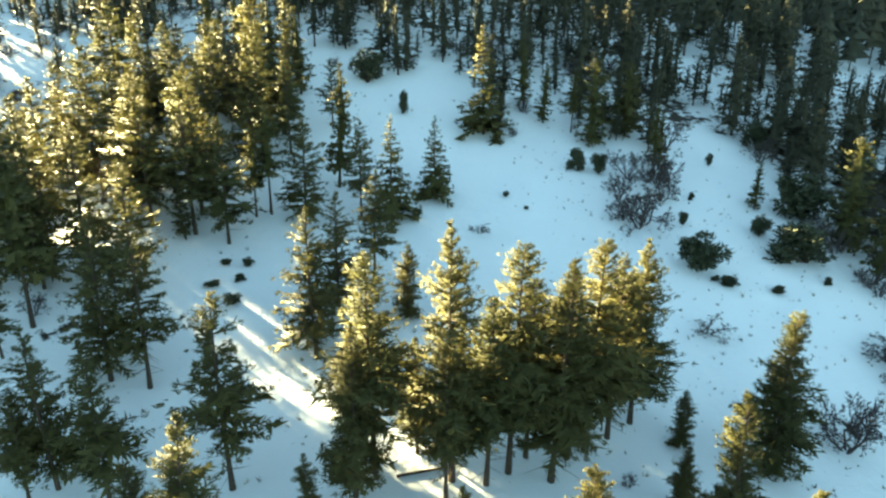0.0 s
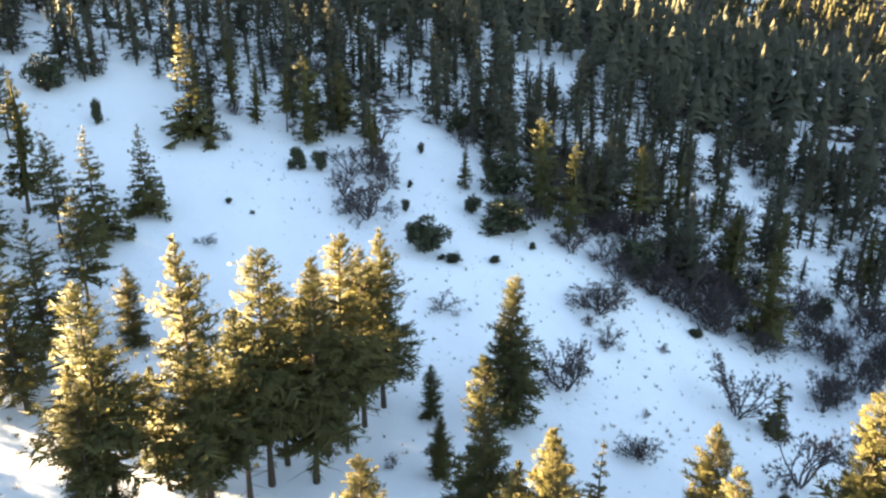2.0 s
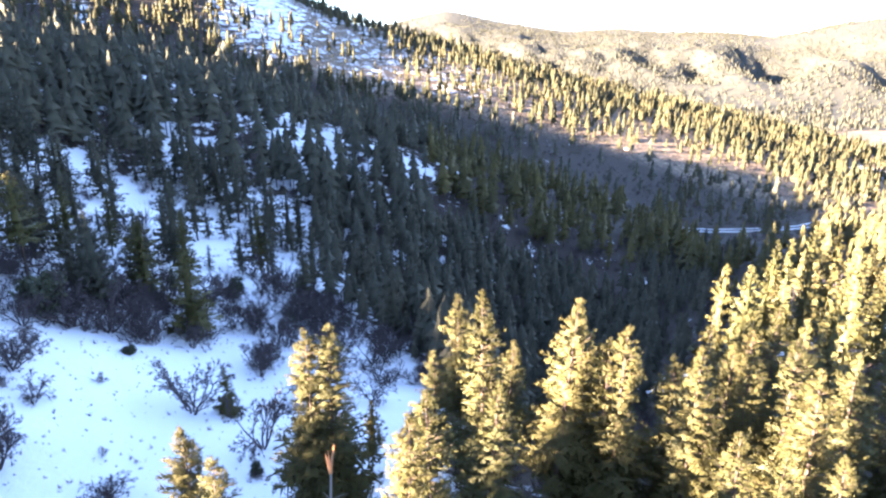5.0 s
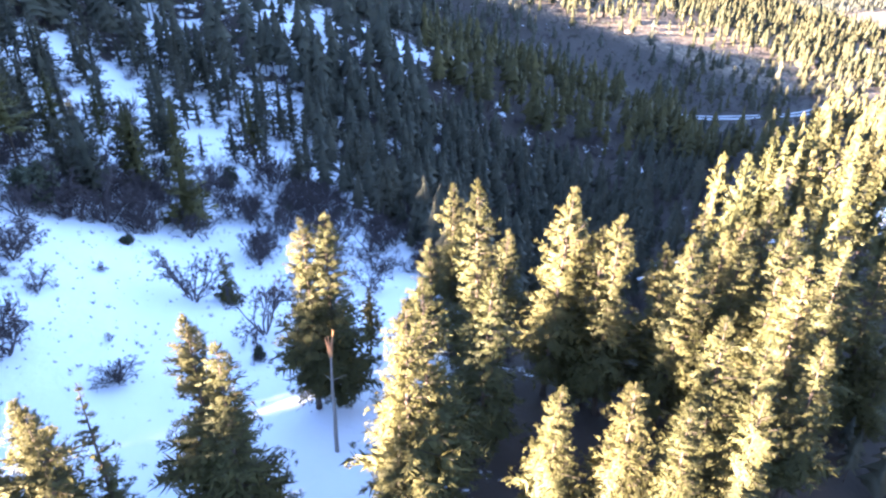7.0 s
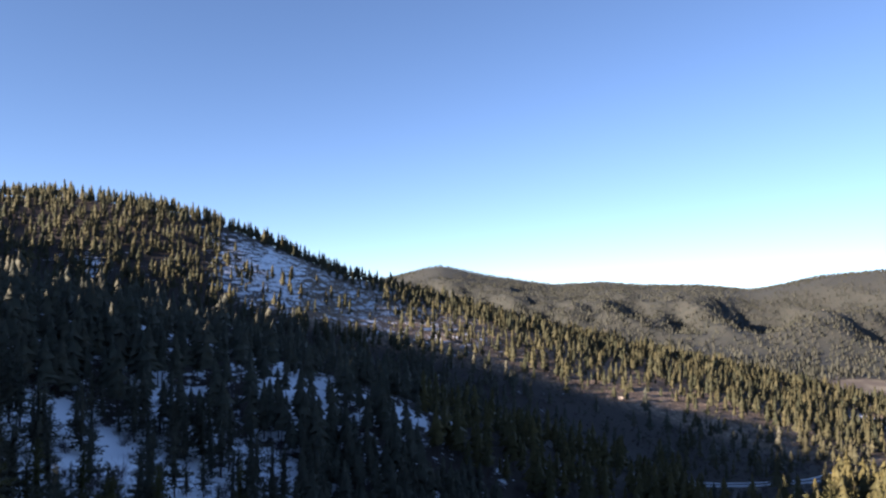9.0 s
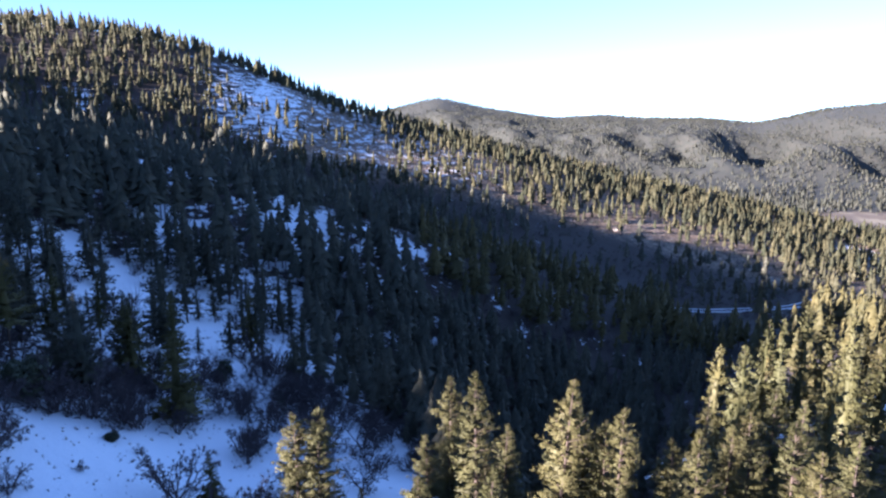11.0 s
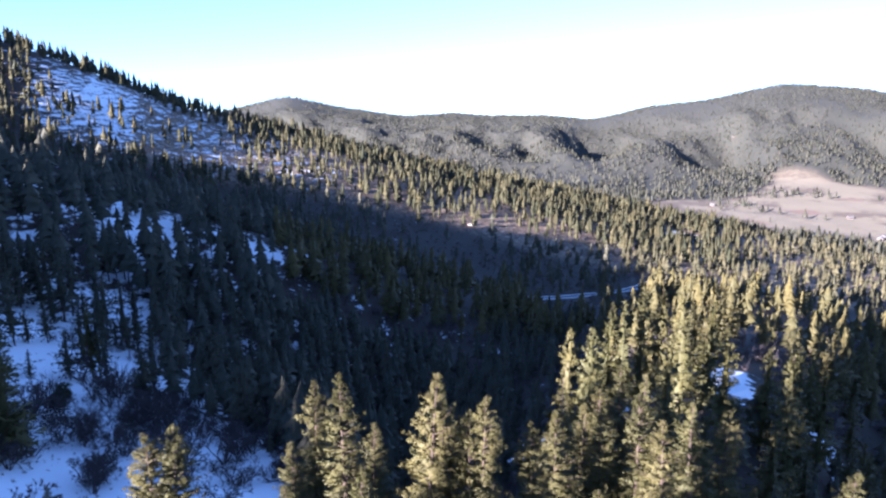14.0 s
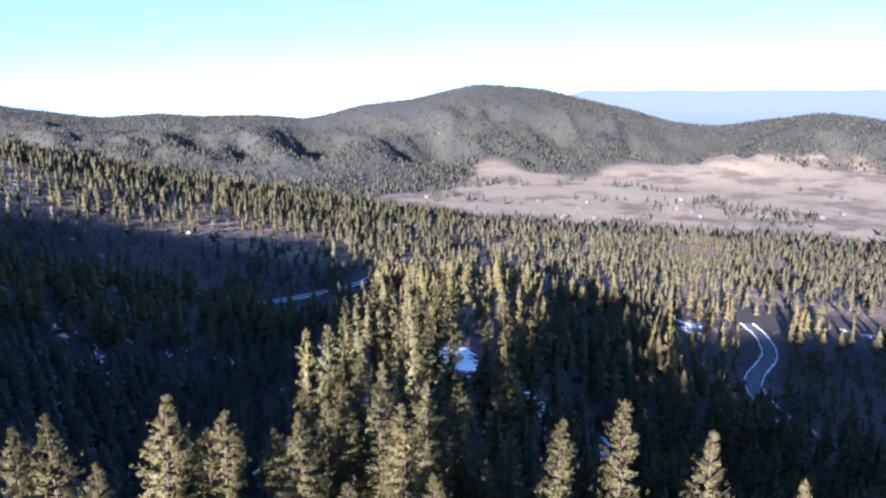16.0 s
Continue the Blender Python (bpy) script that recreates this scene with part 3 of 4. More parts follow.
HILL = [hill_pine(160 + k, 15, b, w) for k, (b, w) in enumerate([(0.16, 2.5), (0.10, 3.0), (0.26, 2.4), (0.08, 3.4), (0.3, 2.8), (0.14, 2.2)])]
LOW = [hill_pine(180 + k, 15, 0.1, w) for k, w in enumerate((3.2, 3.8, 2.8, 4.2))]
CONE = [cone_shape(80 + k, 15, 3, 5, 2.7) for k in range(4)]
SPIKE = [cone_shape(90 + k, 15, 1, 4, 3.3, trunk=False, rough=0.45) for k in range(3)]


def edge_at(az):
    return np.interp(az, *EDGE)


def slope_height(x, y):
    """Lower trees where the low sun reaches over the brow."""
    if y * 0.643 - x * 0.766 > 55 and 34 < 0.643 * x + 0.766 * y < 54:
        return 0.5
    return 0.68 if math.degrees(math.atan2(x, y)) < -26 else 1.0


def slope_keep(x, y, az, r):
    """The shaded slope: clumps with snowy gaps between them."""
    k = np.interp(az, [15, 25, 33, 40, 48, 55, 65], [0.95, 1.15, 1.15, 1.08, 1.02, 0.92, 0.88]) + 0.75 * wave(x, y, 34, 21, 2)
    return np.where(r > edge_at(az) + 3, k, 0) * np.where((az < 5) & (r < 62) | (az > 58) & (r < 82), 0, 1) * np.where(np.abs(0.643 * x + 0.766 * y - 29.5) < 4.5, 0, 1)


slope_spots = scatter(3500, -36, 72, 55, 262, slope_keep, 11, 17, 11, 2.5)
grove_spots = scatter(135, -37, -11, 58, 112, lambda x, y, az, r: np.where((r > np.interp(az, [-37, -24, -11], [58, 62, 98])) & (np.abs(0.643 * x + 0.766 * y - 29.5) > 2.5), 1, 0), 12, 17, 19, 6.0)
slope_spots = [(x, y, h * slope_height(x, y) * (1 - 0.25 * (1 - float(ramp(math.hypot(x, y), 115, 190)))), a, t) for x, y, h, a, t in slope_spots if math.hypot(x, y) < 165 or x < y or t < 0.8]
span = lambda s: math.hypot(s[0], s[1])
single_spots = [s for s in slope_spots if span(s) < 112 and (s[4] < 0.74 or s[0] < 0.55 * s[1])]
# Belt outside every view, added only for the shade it casts on the clearing.
shade_belt_spots = scatter(260, -56, -37.5, 80, 150, lambda x, y, az, r: np.where((0.643 * x + 0.766 * y < 25) & (0.643 * x + 0.766 * y > -6), 1, 0), 12, 17, 20, 3.5)
woods("ridge_belt_woods", "unseen tall pines added on the brow to shade the clearing", shade_belt_spots, MIDDLE)
woods("slope_woods", "dark shaded pine wood on a snowy slope", [s for s in slope_spots if 112 <= span(s) < 165], MID, leaf=SHADE_TINT_NEEDLES)
woods("brow_woods", "dense pine wood along the brow of the slope", [s for s in slope_spots if 165 <= span(s) < 212], MIDDLE, leaf=SHADE_TINT_NEEDLES)
woods("crest_woods", "pine wood on the crest of the slope with sunlit tips", [s for s in slope_spots if span(s) >= 212], FAR, leaf=SHADE_TINT_NEEDLES)


# the two stretches of road that show: x, y
HILL_ROAD = [(213, -207), (200, -201), (181, -188), (171, -177), (165, -167), (154, -154), (142, -145), (128, -138), (116, -135)]
VALLEY_ROAD = [(282, -4), (284, -20), (286, -32), (292, -45), (301, -58), (313, -70), (330, -80)]


def off_road(x, y):
    """Distance to the nearer road."""
    best = np.full(np.shape(x), 1e9)
    for line in (HILL_ROAD, VALLEY_ROAD):
        for (ax, ay), (bx, by) in zip(line, line[1:]):
            t = np.clip(((x - ax) * (bx - ax) + (y - ay) * (by - ay)) / ((bx - ax) ** 2 + (by - ay) ** 2), 0, 1)
            best = np.minimum(best, np.hypot(x - ax - t * (bx - ax), y - ay - t * (by - ay)))
    return best


def spur_height(az, r):
    """Lower trees in the bowl and on the flank towards the sun, tall ones along the crest."""
    if az > 129 and 185 < r < 270:
        return 0.5
    if az > 115 and r < 230:
        return 0.85 if r < 140 else 1.0
    if 94 < az < 112 and r < 110:
        return 0.62
    if 104 < az < 122 and 165 < r < 250:
        return 0.6
    if az < 105 and 105 < r < 180:
        return 0.7
    return 0.7 if az < 95 and r < 150 else 1.0


def spur_keep(x, y, az, r):
    """The spur: crowded along its back, open at a snowy gap, thin where the road passes."""
    back = 0.62 + 0.5 * wave(x, y, 30, 22, 2) + 0.4 * np.exp(-((az - 102) / 9) ** 2)
    gap = np.exp(-((az - 110) / 3.0) ** 2 - ((r - 122) / 18) ** 2)
    road = off_road(x, y) < 6.0
    bowl = ramp(az, 112, 118) * (1 - ramp(r, 225, 250))
    flank = (az > 86) & (az < 94) & (r < 80)
    return np.clip(back + 0.5 * bowl - 1.3 * gap, 0, 1) * np.where(road | (az > 93) & (az < 103) & (r > 245), 0.0, 1) * np.where(flank, 0.45, 1)


spur_spots = scatter(3400, 60, 148, 46, 300, lambda x, y, az, r: spur_keep(x, y, az, r) * np.where((az < 72) & (r > 92) | (az > 72) & (r < 58), 0, 1) * np.where((az > 94) & (az < 114) & (r < 165), 0.5, 1) * np.where((az > 104) & (az < 122) & (r > 165) & (r < 250), 0.6, 1), 9.5, 14.5, 12, 3.0)
spur_spots = [(x, y, h * spur_height(math.degrees(math.atan2(x, y)), math.hypot(x, y)), a, t) for x, y, h, a, t in spur_spots]
def under_crest(spots):
    """Trees that rise above the outline of the spur's nearer crest are left out."""
    out = []
    for x, y, h, a, t in spots:
        az, r = math.degrees(math.atan2(x, y)), math.hypot(x, y)
        rise = math.degrees(math.atan2(SPOT_Z[(x, y)] + h - EYE, r))
        if az > 104 or r > 200 or rise < np.interp(az, (88, 94.2, 95.3, 97.2, 99.4, 102.2, 104), (-31, -28.2, -25, -20, -18, -16.8, -16)):
            out.append((x, y, h, a, t))
    return out


spur_spots = under_crest(spur_spots)
flank_spots = scatter(1300, 62, 92, 54, 185, lambda x, y, az, r: (0.74 + 0.5 * wave(x, y, 25, 47, 2)) * np.where((az > 86) & (r < 78) | (r < edge_at(az) + 4), 0, 1), 7, 11, 47, 2.6)
woods("spur_woods", "pine wood on a spur with sunlit tops", [s for s in spur_spots if span(s) < 150], SPUR)
flank_spots += scatter(420, 90, 97.5, 82, 250, lambda x, y, az, r: 0.9 + 0.4 * wave(x, y, 25, 49, 2), 5, 8, 49, 2.8)
flank_spots += scatter(620, 111, 147, 46, 135, lambda x, y, az, r: np.where((az < 114) & (r > 95), 0, 0.85 + 0.4 * wave(x, y, 25, 48, 2)), 5.5, 8.5, 48, 2.8)
woods("flank_woods", "low shaded pines on the flanks of the valley", flank_spots, MIDDLE, leaf=SHADE_TINT_NEEDLES)
woods("valley_woods", "pine wood going down into the shaded valley", [s for s in spur_spots if 150 <= span(s) < 205], MIDDLE)
woods("far_valley_woods", "pines on the far side of the shaded valley", [s for s in spur_spots if span(s) >= 205], FAR)
thick_spots = scatter(1500, 12, 62, 262, 430, lambda x, y, az, r: 0.9 + 0.3 * wave(x, y, 45, 29, 2), 10, 16, 29, 4)
gully_spots = scatter(1700, 15, 100, 262, 420, lambda x, y, az, r: (0.8 + 0.5 * wave(x, y, 45, 23, 2)) * np.interp(az, [70, 80, 86, 100], [1, 0.5, 0.18, 0.22]) * np.where(off_road(x, y) < 7, 0, 1), 9, 15, 13, 4)
woods("gully_woods", "shaded pine wood in a gully", gully_spots + thick_spots, FAR[:2] + HILL[:2], leaf=SHADE_TINT_NEEDLES)


def hill_keep(x, y, az, r):
    """Open on the snowy face, crowded at its foot, along the skyline and on the far flank."""
    bare = np.interp(az, [20, 52, 54.5, 57, 62, 66, 72, 80, 90, 105, 148], [1.0, 1.0, 0.75, 0.1, 0.12, 0.17, 0.3, 0.46, 0.52, 0.7, 0.9])
    foot = (1 - ramp(r, 440, 475)) * (1 - ramp(az, 70, 78)) * 0.9
    sky_line = ramp(r, 612, 640) * np.interp(az, [56, 59, 65, 67, 70, 73], [0.3, 0.9, 0.8, 0.1, 0.2, 0.8])
    top = ramp(r, 560, 650) * np.interp(az, [66, 71, 80], [0.0, 0.7, 0.8])
    rim = 1 - 0.6 * ramp(az, 70, 78) * (1 - ramp(r, 435, 480)) * (1 - ramp(az, 96, 104))
    return np.clip((bare + foot + sky_line + top + 0.35 * wave(x, y, 60, 24, 3)) * rim, 0.02, 1)


hill_spots = scatter(7600, 20, 110, 420, 730, hill_keep, 8, 15, 14, 4.0)
woods("hill_woods", "scattered pines on a sunlit hill with patches of snow", hill_spots, HILL, leaf=HILL_DARKENED)
crowd_spots = scatter(900, 66, 108, 585, 735, lambda x, y, az, r: np.interp(az, [66, 71, 76, 108], [0.05, 0.5, 1, 1]), 9, 16, 42, 4.0)
crowd_spots += scatter(420, 80, 108, 500, 610, lambda x, y, az, r: np.interp(az, [74, 84, 92, 108], [0.2, 0.5, 0.8, 1]), 8, 14, 43, 4.0)
woods("ridge_woods", "crowded pines along the ridge and flank of a sunlit hill", crowd_spots, HILL[1:], leaf=HILL_DARKENED)
low_spots = scatter(6800, 92, 148, 285, 960, lambda x, y, az, r: np.where((az < 110) & (r > 420) & (r < 730) | (off_road(x, y) < 8), 0, np.clip(0.85 + 0.6 * wave(x, y, 90, 25, 3) - ramp(r, 800, 1000) * 0.5, 0, 1)), 6.5, 11, 15, 4)
woods("low_woods", "sunlit pine wood on low ground above the plain", low_spots, LOW, leaf=LOW_NEEDLES)


def distant_keep(x, y, az, r):
    grass = (r > 940) & (r < plain_rim(az) + 130 * wave(x, y, 300, 31, 3)) & (az > 100)
    lines = np.clip(wave(x, y, 130, 27, 3) - 0.3, 0, 1) * 2.2
    return np.where(grass, lines * 0.35, np.clip(0.75 + 0.5 * wave(x, y, 200, 26, 3) - ramp(r, 2300, 3300) * 0.25, 0.1, 1))


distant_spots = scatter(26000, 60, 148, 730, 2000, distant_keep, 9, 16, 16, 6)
woods("distant_woods", "pine woods beyond the hill and round the plain", distant_spots, CONE[:1] + SPIKE, leaf=HAZED_SCRUB)
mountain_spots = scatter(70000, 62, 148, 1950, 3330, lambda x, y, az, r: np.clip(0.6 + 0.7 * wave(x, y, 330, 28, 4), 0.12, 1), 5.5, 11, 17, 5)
woods("mountain_woods", "thin grey-green scrub and pines on far mountain slopes", mountain_spots, SPIKE, leaf=HAZED_SCRUB)

# ---- pines standing singly round the clearing and on the spur: x, y, height ----
FULL = [(-5.7, 36.6, 13.1), (-1.8, 40.5, 9.4), (14.9, 102.4, 8.8), (12.4, 106.8, 11), (-12.8, 82, 15), (38.6, 81.3, 6.4), (28.7, 89.5, 8.2), (27.7, 87.7, 9.3), (54.6, 73.5, 11), (46.7, 68, 13.3), (80.1, 77.6, 10), (80.5, 64.3, 12.4), (99.2, 63.9, 12.5), (22.5, 19.9, 16), (22.5, 18.3, 15), (14.8, 22, 15), (14.1, 23.6, 13), (36, 20.6, 17)]
FULL += [(36.8, 19.2, 17), (55.8, 15.9, 15.3), (43.9, 10, 18), (25.7, 9.9, 17), (28.2, 8.8, 17), (45.5, 14.4, 12.3), (34.7, 7.5, 15), (15.1, 28.8, 15), (6.2, 24.7, 14), (-8.1, 32.5, 7), (-12, 24.2, 16), (1.1, 29, 8), (-14.6, 25.7, 12), (43.2, 4.4, 19.2), (44.6, 3.2, 18.3), (42.3, 0.2, 17.6), (43.6, 1.2, 16.1), (55.3, 10.1, 12.3), (42.8, -4.4, 17), (45.4, -3.2, 15), (74.6, -11.7, 20.4), (96.5, -17, 21.3), (98, -20.1, 19.8), (102.8, -23.9, 20.4), (106, -27.6, 18.9), (95, -28, 19.2), (94.3, -11.6, 20.2), (49, -6.9, 16)]
FULL += [(51.7, -9.1, 16.4), (54.4, -11, 17.5), (55.5, -13, 16.5), (28.4, 2.3, 12), (29, -1.6, 13), (34, -6.1, 15), (35.4, -9, 14), (38, -12.6, 14), (28.7, -4.5, 12), (30.8, -8.6, 13), (24.1, 9.8, 11), (16.1, 23.5, 14), (84, -13.3, 19.1), (46.7, -16.3, 10), (49.9, -20.7, 11), (46.7, -8.5, 16), (48.2, -11.2, 17), (42.8, -12.1, 17), (49, -16, 17), (51.6, -19.2, 16), (77.6, -36, 18.2), (93.5, -47.8, 17.8), (70.5, -18.8, 17.9), (82, -24.1, 18.0), (89.7, -29.8, 17.8), (79.9, -28.9, 16.4)]
# The last four are added to stop a sunbeam from crossing the meadow.
FULL += [(84.3, -35.6, 15), (64.1, 11.1, 10), (53.3, -4.4, 11), (48.7, -9, 8), (49.9, -19.2, 9), (43.6, -24.5, 19.4), (38.1, -27.5, 23.8), (30.9, -28.5, 24.6), (21.2, -26.6, 25.1), (97, -46, 16), (101.5, -49.5, 15.5), (-21.7, 106.4, 13), (-27, 111, 13), (-33, 116.5, 12), (-40, 122, 12)]
TALL = [(-4.6, 38.7, 16.3), (0.6, 38, 18.7), (0.2, 36.5, 11.5), (10.4, 42.2, 16.8), (14.6, 45.7, 15.6), (14, 48, 10.6), (4.5, 39.2, 17.2), (7.4, 38.8, 16.7), (2.9, 37.9, 14), (-34.9, 52.5, 15.7), (-19.5, 74.5, 12.5), (-21, 73.6, 10.4), (-26.8, 36.1, 8.4), (18.7, 99.8, 9.3), (59.7, 71.3, 13.9), (70, 74.8, 12), (8.9, 41.2, 15.5), (12.4, 43.8, 15), (5.9, 40.9, 14)]
# The last few, low-crowned, are added to block the same beam.
BUSHY = [(24.1, 41.5, 13), (17.8, 43.5, 5), (16, 37.2, 5.2), (-3.3, 57.4, 7.4), (21.1, 96.7, 11.9), (26.6, 100, 10.5), (46.6, 75.2, 12.9), (64.9, 52.5, 11.6), (69.7, 63, 11.3), (-35.2, 110.5, 9), (-35.6, 114.7, 9), (-30.6, 114.5, 9), (-34, 121.3, 9), (-31, 108, 8)]
# wide open-crowned pines of the grove by the sunlit strip of snow
GROVE = [(-22.6, 68.1, 13.6), (-26.4, 69.2, 17.5), (-26.4, 47.6, 14.2), (-23.2, 47.2, 13.9), (-25.4, 37.1, 12.2), (-21.8, 36.5, 10.6), (-37.9, 58.3, 15.9), (-15.4, 73, 12.4), (-41.8, 81.4, 15), (-23.7, 83.7, 17.6), (-31.6, 70.8, 17),
         (-14, 37.4, 14.5), (-10.8, 51.7, 13.7), (-6.8, 62.9, 11.7), (-45.2, 66, 14.4), (-37.7, 80, 15), (-41.1, 61.2, 14.1), (-9.6, 57.6, 12.1), (-9.4, 75.3, 11.6), (-24.6, 94.6, 14.8), (-34.3, 74, 13.4), (-15.6, 96.9, 10), (-36.5, 57.6, 12), (-46, 75, 15), (-48, 66, 14),
         # The two lowest are added to shade the upper end of the strip.
         (-36.5, 69.5, 3.8), (-38.9, 71.9, 4.2), (-29.5, 83, 14), (-33.5, 89, 15), (-20, 89, 13)]
FIRS = [(-5.8, 74.8, 12.3), (-1, 80.5, 10.3), (5.8, 98.3, 15.3), (7.5, 95.7, 4.1), (50, 37.4, 5.7), (18.1, 22, 14), (53.2, -6, 17.6)]


def plant(spots, near_makers, far_makers, reach=62):
    """Trees of one sort; the first of each shape is built, the others are copies."""
    made = {}
    rng = np.random.default_rng(len(spots) * 7 + 1)
    for k, (x, y, h) in enumerate(spots):
        near = math.hypot(x, y) < reach
        makers = near_makers if near else far_makers
        which = k % len(makers)
        m = Matrix.LocRotScale((x, y, ground(x, y) - 0.1), Euler((rng.normal() * 0.02, rng.normal() * 0.02, rng.uniform(0, 6.28))), Vector((min(h, 16.5), min(h, 16.5), h)) / 16)
        if (near, which) not in made:
            made[near, which] = makers[which]()
            made[near, which].matrix_basis = m
        else:
            src = made[near, which]
            keep = src.scale.copy()
            src.scale = (1, 1, 1)
            copy_thing(src, m)
            src.scale = keep



def maker(seed, label, name="pine_tree", leaf=None, **kw):
    return lambda: pine_thing(pine_shape(seed, split=True, **kw), label, name, leaf or NEEDLES)


DENSE = dict(whorl=0.38, limbs=9, tufts=5, blades=12, size=0.29, fat=0.15, shoots=18, shoot_width=0.15)
LIGHT_CROWN = dict(core=4, whorl=0.66, limbs=7, tufts=3, blades=8, size=0.44, sides=5, limb_sides=0, fat=0.27, shoots=7, shoot_width=0.5)
full_label = "olive green pine with a dense cone-shaped crown"
tall_label = "tall slender pine, its lower trunk bare of limbs"
OPEN_CROWN = dict(whorl=0.5, limbs=7, tufts=5, blades=11, size=0.36, fat=0.17, shoots=14, shoot_width=0.2, sides=6)
wide_label = "olive green pine with wide open limbs, among others on snow"
bushy_label = "dark green pine with a broad ragged crown"
fir_label = "dark pointed fir with tiers of level limbs"
plant(FULL, [maker(k, full_label, bare=b, spread=s, **DENSE) for k, b, s in ((1, 0.12, 3.1), (2, 0.16, 2.8), (3, 0.08, 3.3), (4, 0.2, 2.9))],
      [maker(10 + k, full_label, bare=b, spread=s, **LIGHT_CROWN) for k, b, s in ((1, 0.1, 2.8), (2, 0.18, 2.5), (3, 0.08, 3.0))])
plant(TALL, [maker(20 + k, tall_label, bare=b, spread=s, **DENSE) for k, b, s in ((1, 0.26, 4.0), (2, 0.20, 3.4), (3, 0.30, 3.7))],
      [maker(25 + k, tall_label, bare=b, spread=3.3, **LIGHT_CROWN) for k, b in ((1, 0.4), (2, 0.35))])
plant(GROVE, [], [maker(k, wide_label, bare=b, spread=sp, **OPEN_CROWN) for k, b, sp in ((101, 0.2, 4.4), (102, 0.26, 3.8), (103, 0.14, 4.0), (104, 0.3, 3.5), (105, 0.16, 3.4))], 0)
plant(BUSHY, [maker(30 + k, bushy_label, bare=0.04, spread=3.6, style="broad", **DENSE) for k in (1, 2)], [maker(33 + k, bushy_label, bare=0.05, spread=4.2, style="broad", **LIGHT_CROWN) for k in (1, 2)])
plant(FIRS, [maker(36, fir_label, "fir_tree", bare=0.06, spread=2.3, style="fir", whorl=0.75, limbs=9, tufts=2, blades=9, size=0.34, fat=0.14, shoots=12)], [maker(37, fir_label, "fir_tree", bare=0.08, spread=4.0, style="fir", whorl=0.72, limbs=10, tufts=2, blades=8, size=0.5, limb_sides=0, fat=0.24, shoots=10, shoot_width=0.42)])
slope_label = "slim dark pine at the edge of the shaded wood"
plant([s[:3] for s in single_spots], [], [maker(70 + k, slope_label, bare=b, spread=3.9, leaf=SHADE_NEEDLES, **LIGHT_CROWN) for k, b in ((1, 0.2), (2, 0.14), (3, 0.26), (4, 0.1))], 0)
grove_label = "tall olive pine in a sunlit grove on snow"
plant([s[:3] for s in grove_spots], [], [maker(75 + k, grove_label, bare=b, spread=3.8, **OPEN_CROWN) for k, b in ((1, 0.2), (2, 0.26), (3, 0.12))], 0)

# ---- shrubs: x, y, width, height ----
LEAFY = [(27.2, 67.2, 5, 4.2), (17.8, 88.2, 2.8, 3.1), (20.4, 87.7, 2.1, 3.1), (-12.1, 111.8, 5.6, 5.6), (-5.7, 102.8, 1.7, 3.5), (29.3, 64.7, 1.6, 1.1), (28.1, 65.2, 0.9, 0.8), (34.5, 64.3, 1.2, 0.8), (7.7, 81.1, 0.8, 0.8), (9.9, 78.4, 0.7, 0.5), (31, 82.4, 0.8, 0.8), (28, 76, 1.1, 1.8), (-22.2, 60.6, 1.5, 0.8), (-19.7, 62, 1.3, 0.8), (-19.7, 58.3, 1.7, 1.2), (-19.7, 64.6, 1.2, 1), (-12.5, 43.7, 0.7, 0.4), (-21.9, 64.4, 1.1, 0.7), (-49.1, 90, 5.2, 4.3), (-2.9, 76.4, 1.6, 0.9), (54.7, 52.8, 1.5, 1), (36.6, 92.5, 1, 2)]
LEAFY += [(30.8, 81.9, 0.7, 0.6), (36.6, 75, 2.3, 2.5), (44.3, 80.6, 7.1, 5.9), (39.8, 70, 7.4, 4.4), (55.1, 103.2, 6.1, 5.5), (46.9, 100.6, 5.6, 4.7), (40.5, 66.1, 1, 1), (34.1, 64, 1.3, 0.6), (29.4, 64.6, 1.9, 1), (54.5, 53, 1.5, 1), (53.8, 62.5, 5.1, 5.9), (83.6, 58.5, 3.7, 3.7), (40.9, 28.8, 1.3, 1.3)]
TWIGGY = [(24.8, 57.4, 4.1, 2.2), (23.5, 75.9, 6.2, 6.2), (21, 76.7, 4.1, 3.4), (28.5, 84.8, 5.3, 6.9), (-35.5, 53.8, 2.9, 3.4), (4.2, 72.9, 2.5, 1.6), (12.9, 38.9, 1.3, 1.7), (31.1, 44.2, 6, 5.5), (47.9, 40.1, 7.2, 7.5), (42.2, 54.6, 6.3, 4.4), (47, 57.8, 3.4, 3.4), (39.6, 52.8, 2.4, 1.6), (39.3, 49.2, 2.3, 1.5), (32.4, 35.4, 3.4, 2.4), (33.9, 58.9, 2.5, 1.8), (46.5, 49, 1.9, 1.3), (36.6, 39.7, 1.1, 1.1), (45.1, 30.6, 5.7, 8.2), (40.5, 28.4, 1.5, 1.3), (54.5, 49.3, 1.5, 1.5), (22.7, 75.1, 6.1, 6.1), (21.6, 81.2, 4.3, 5)]
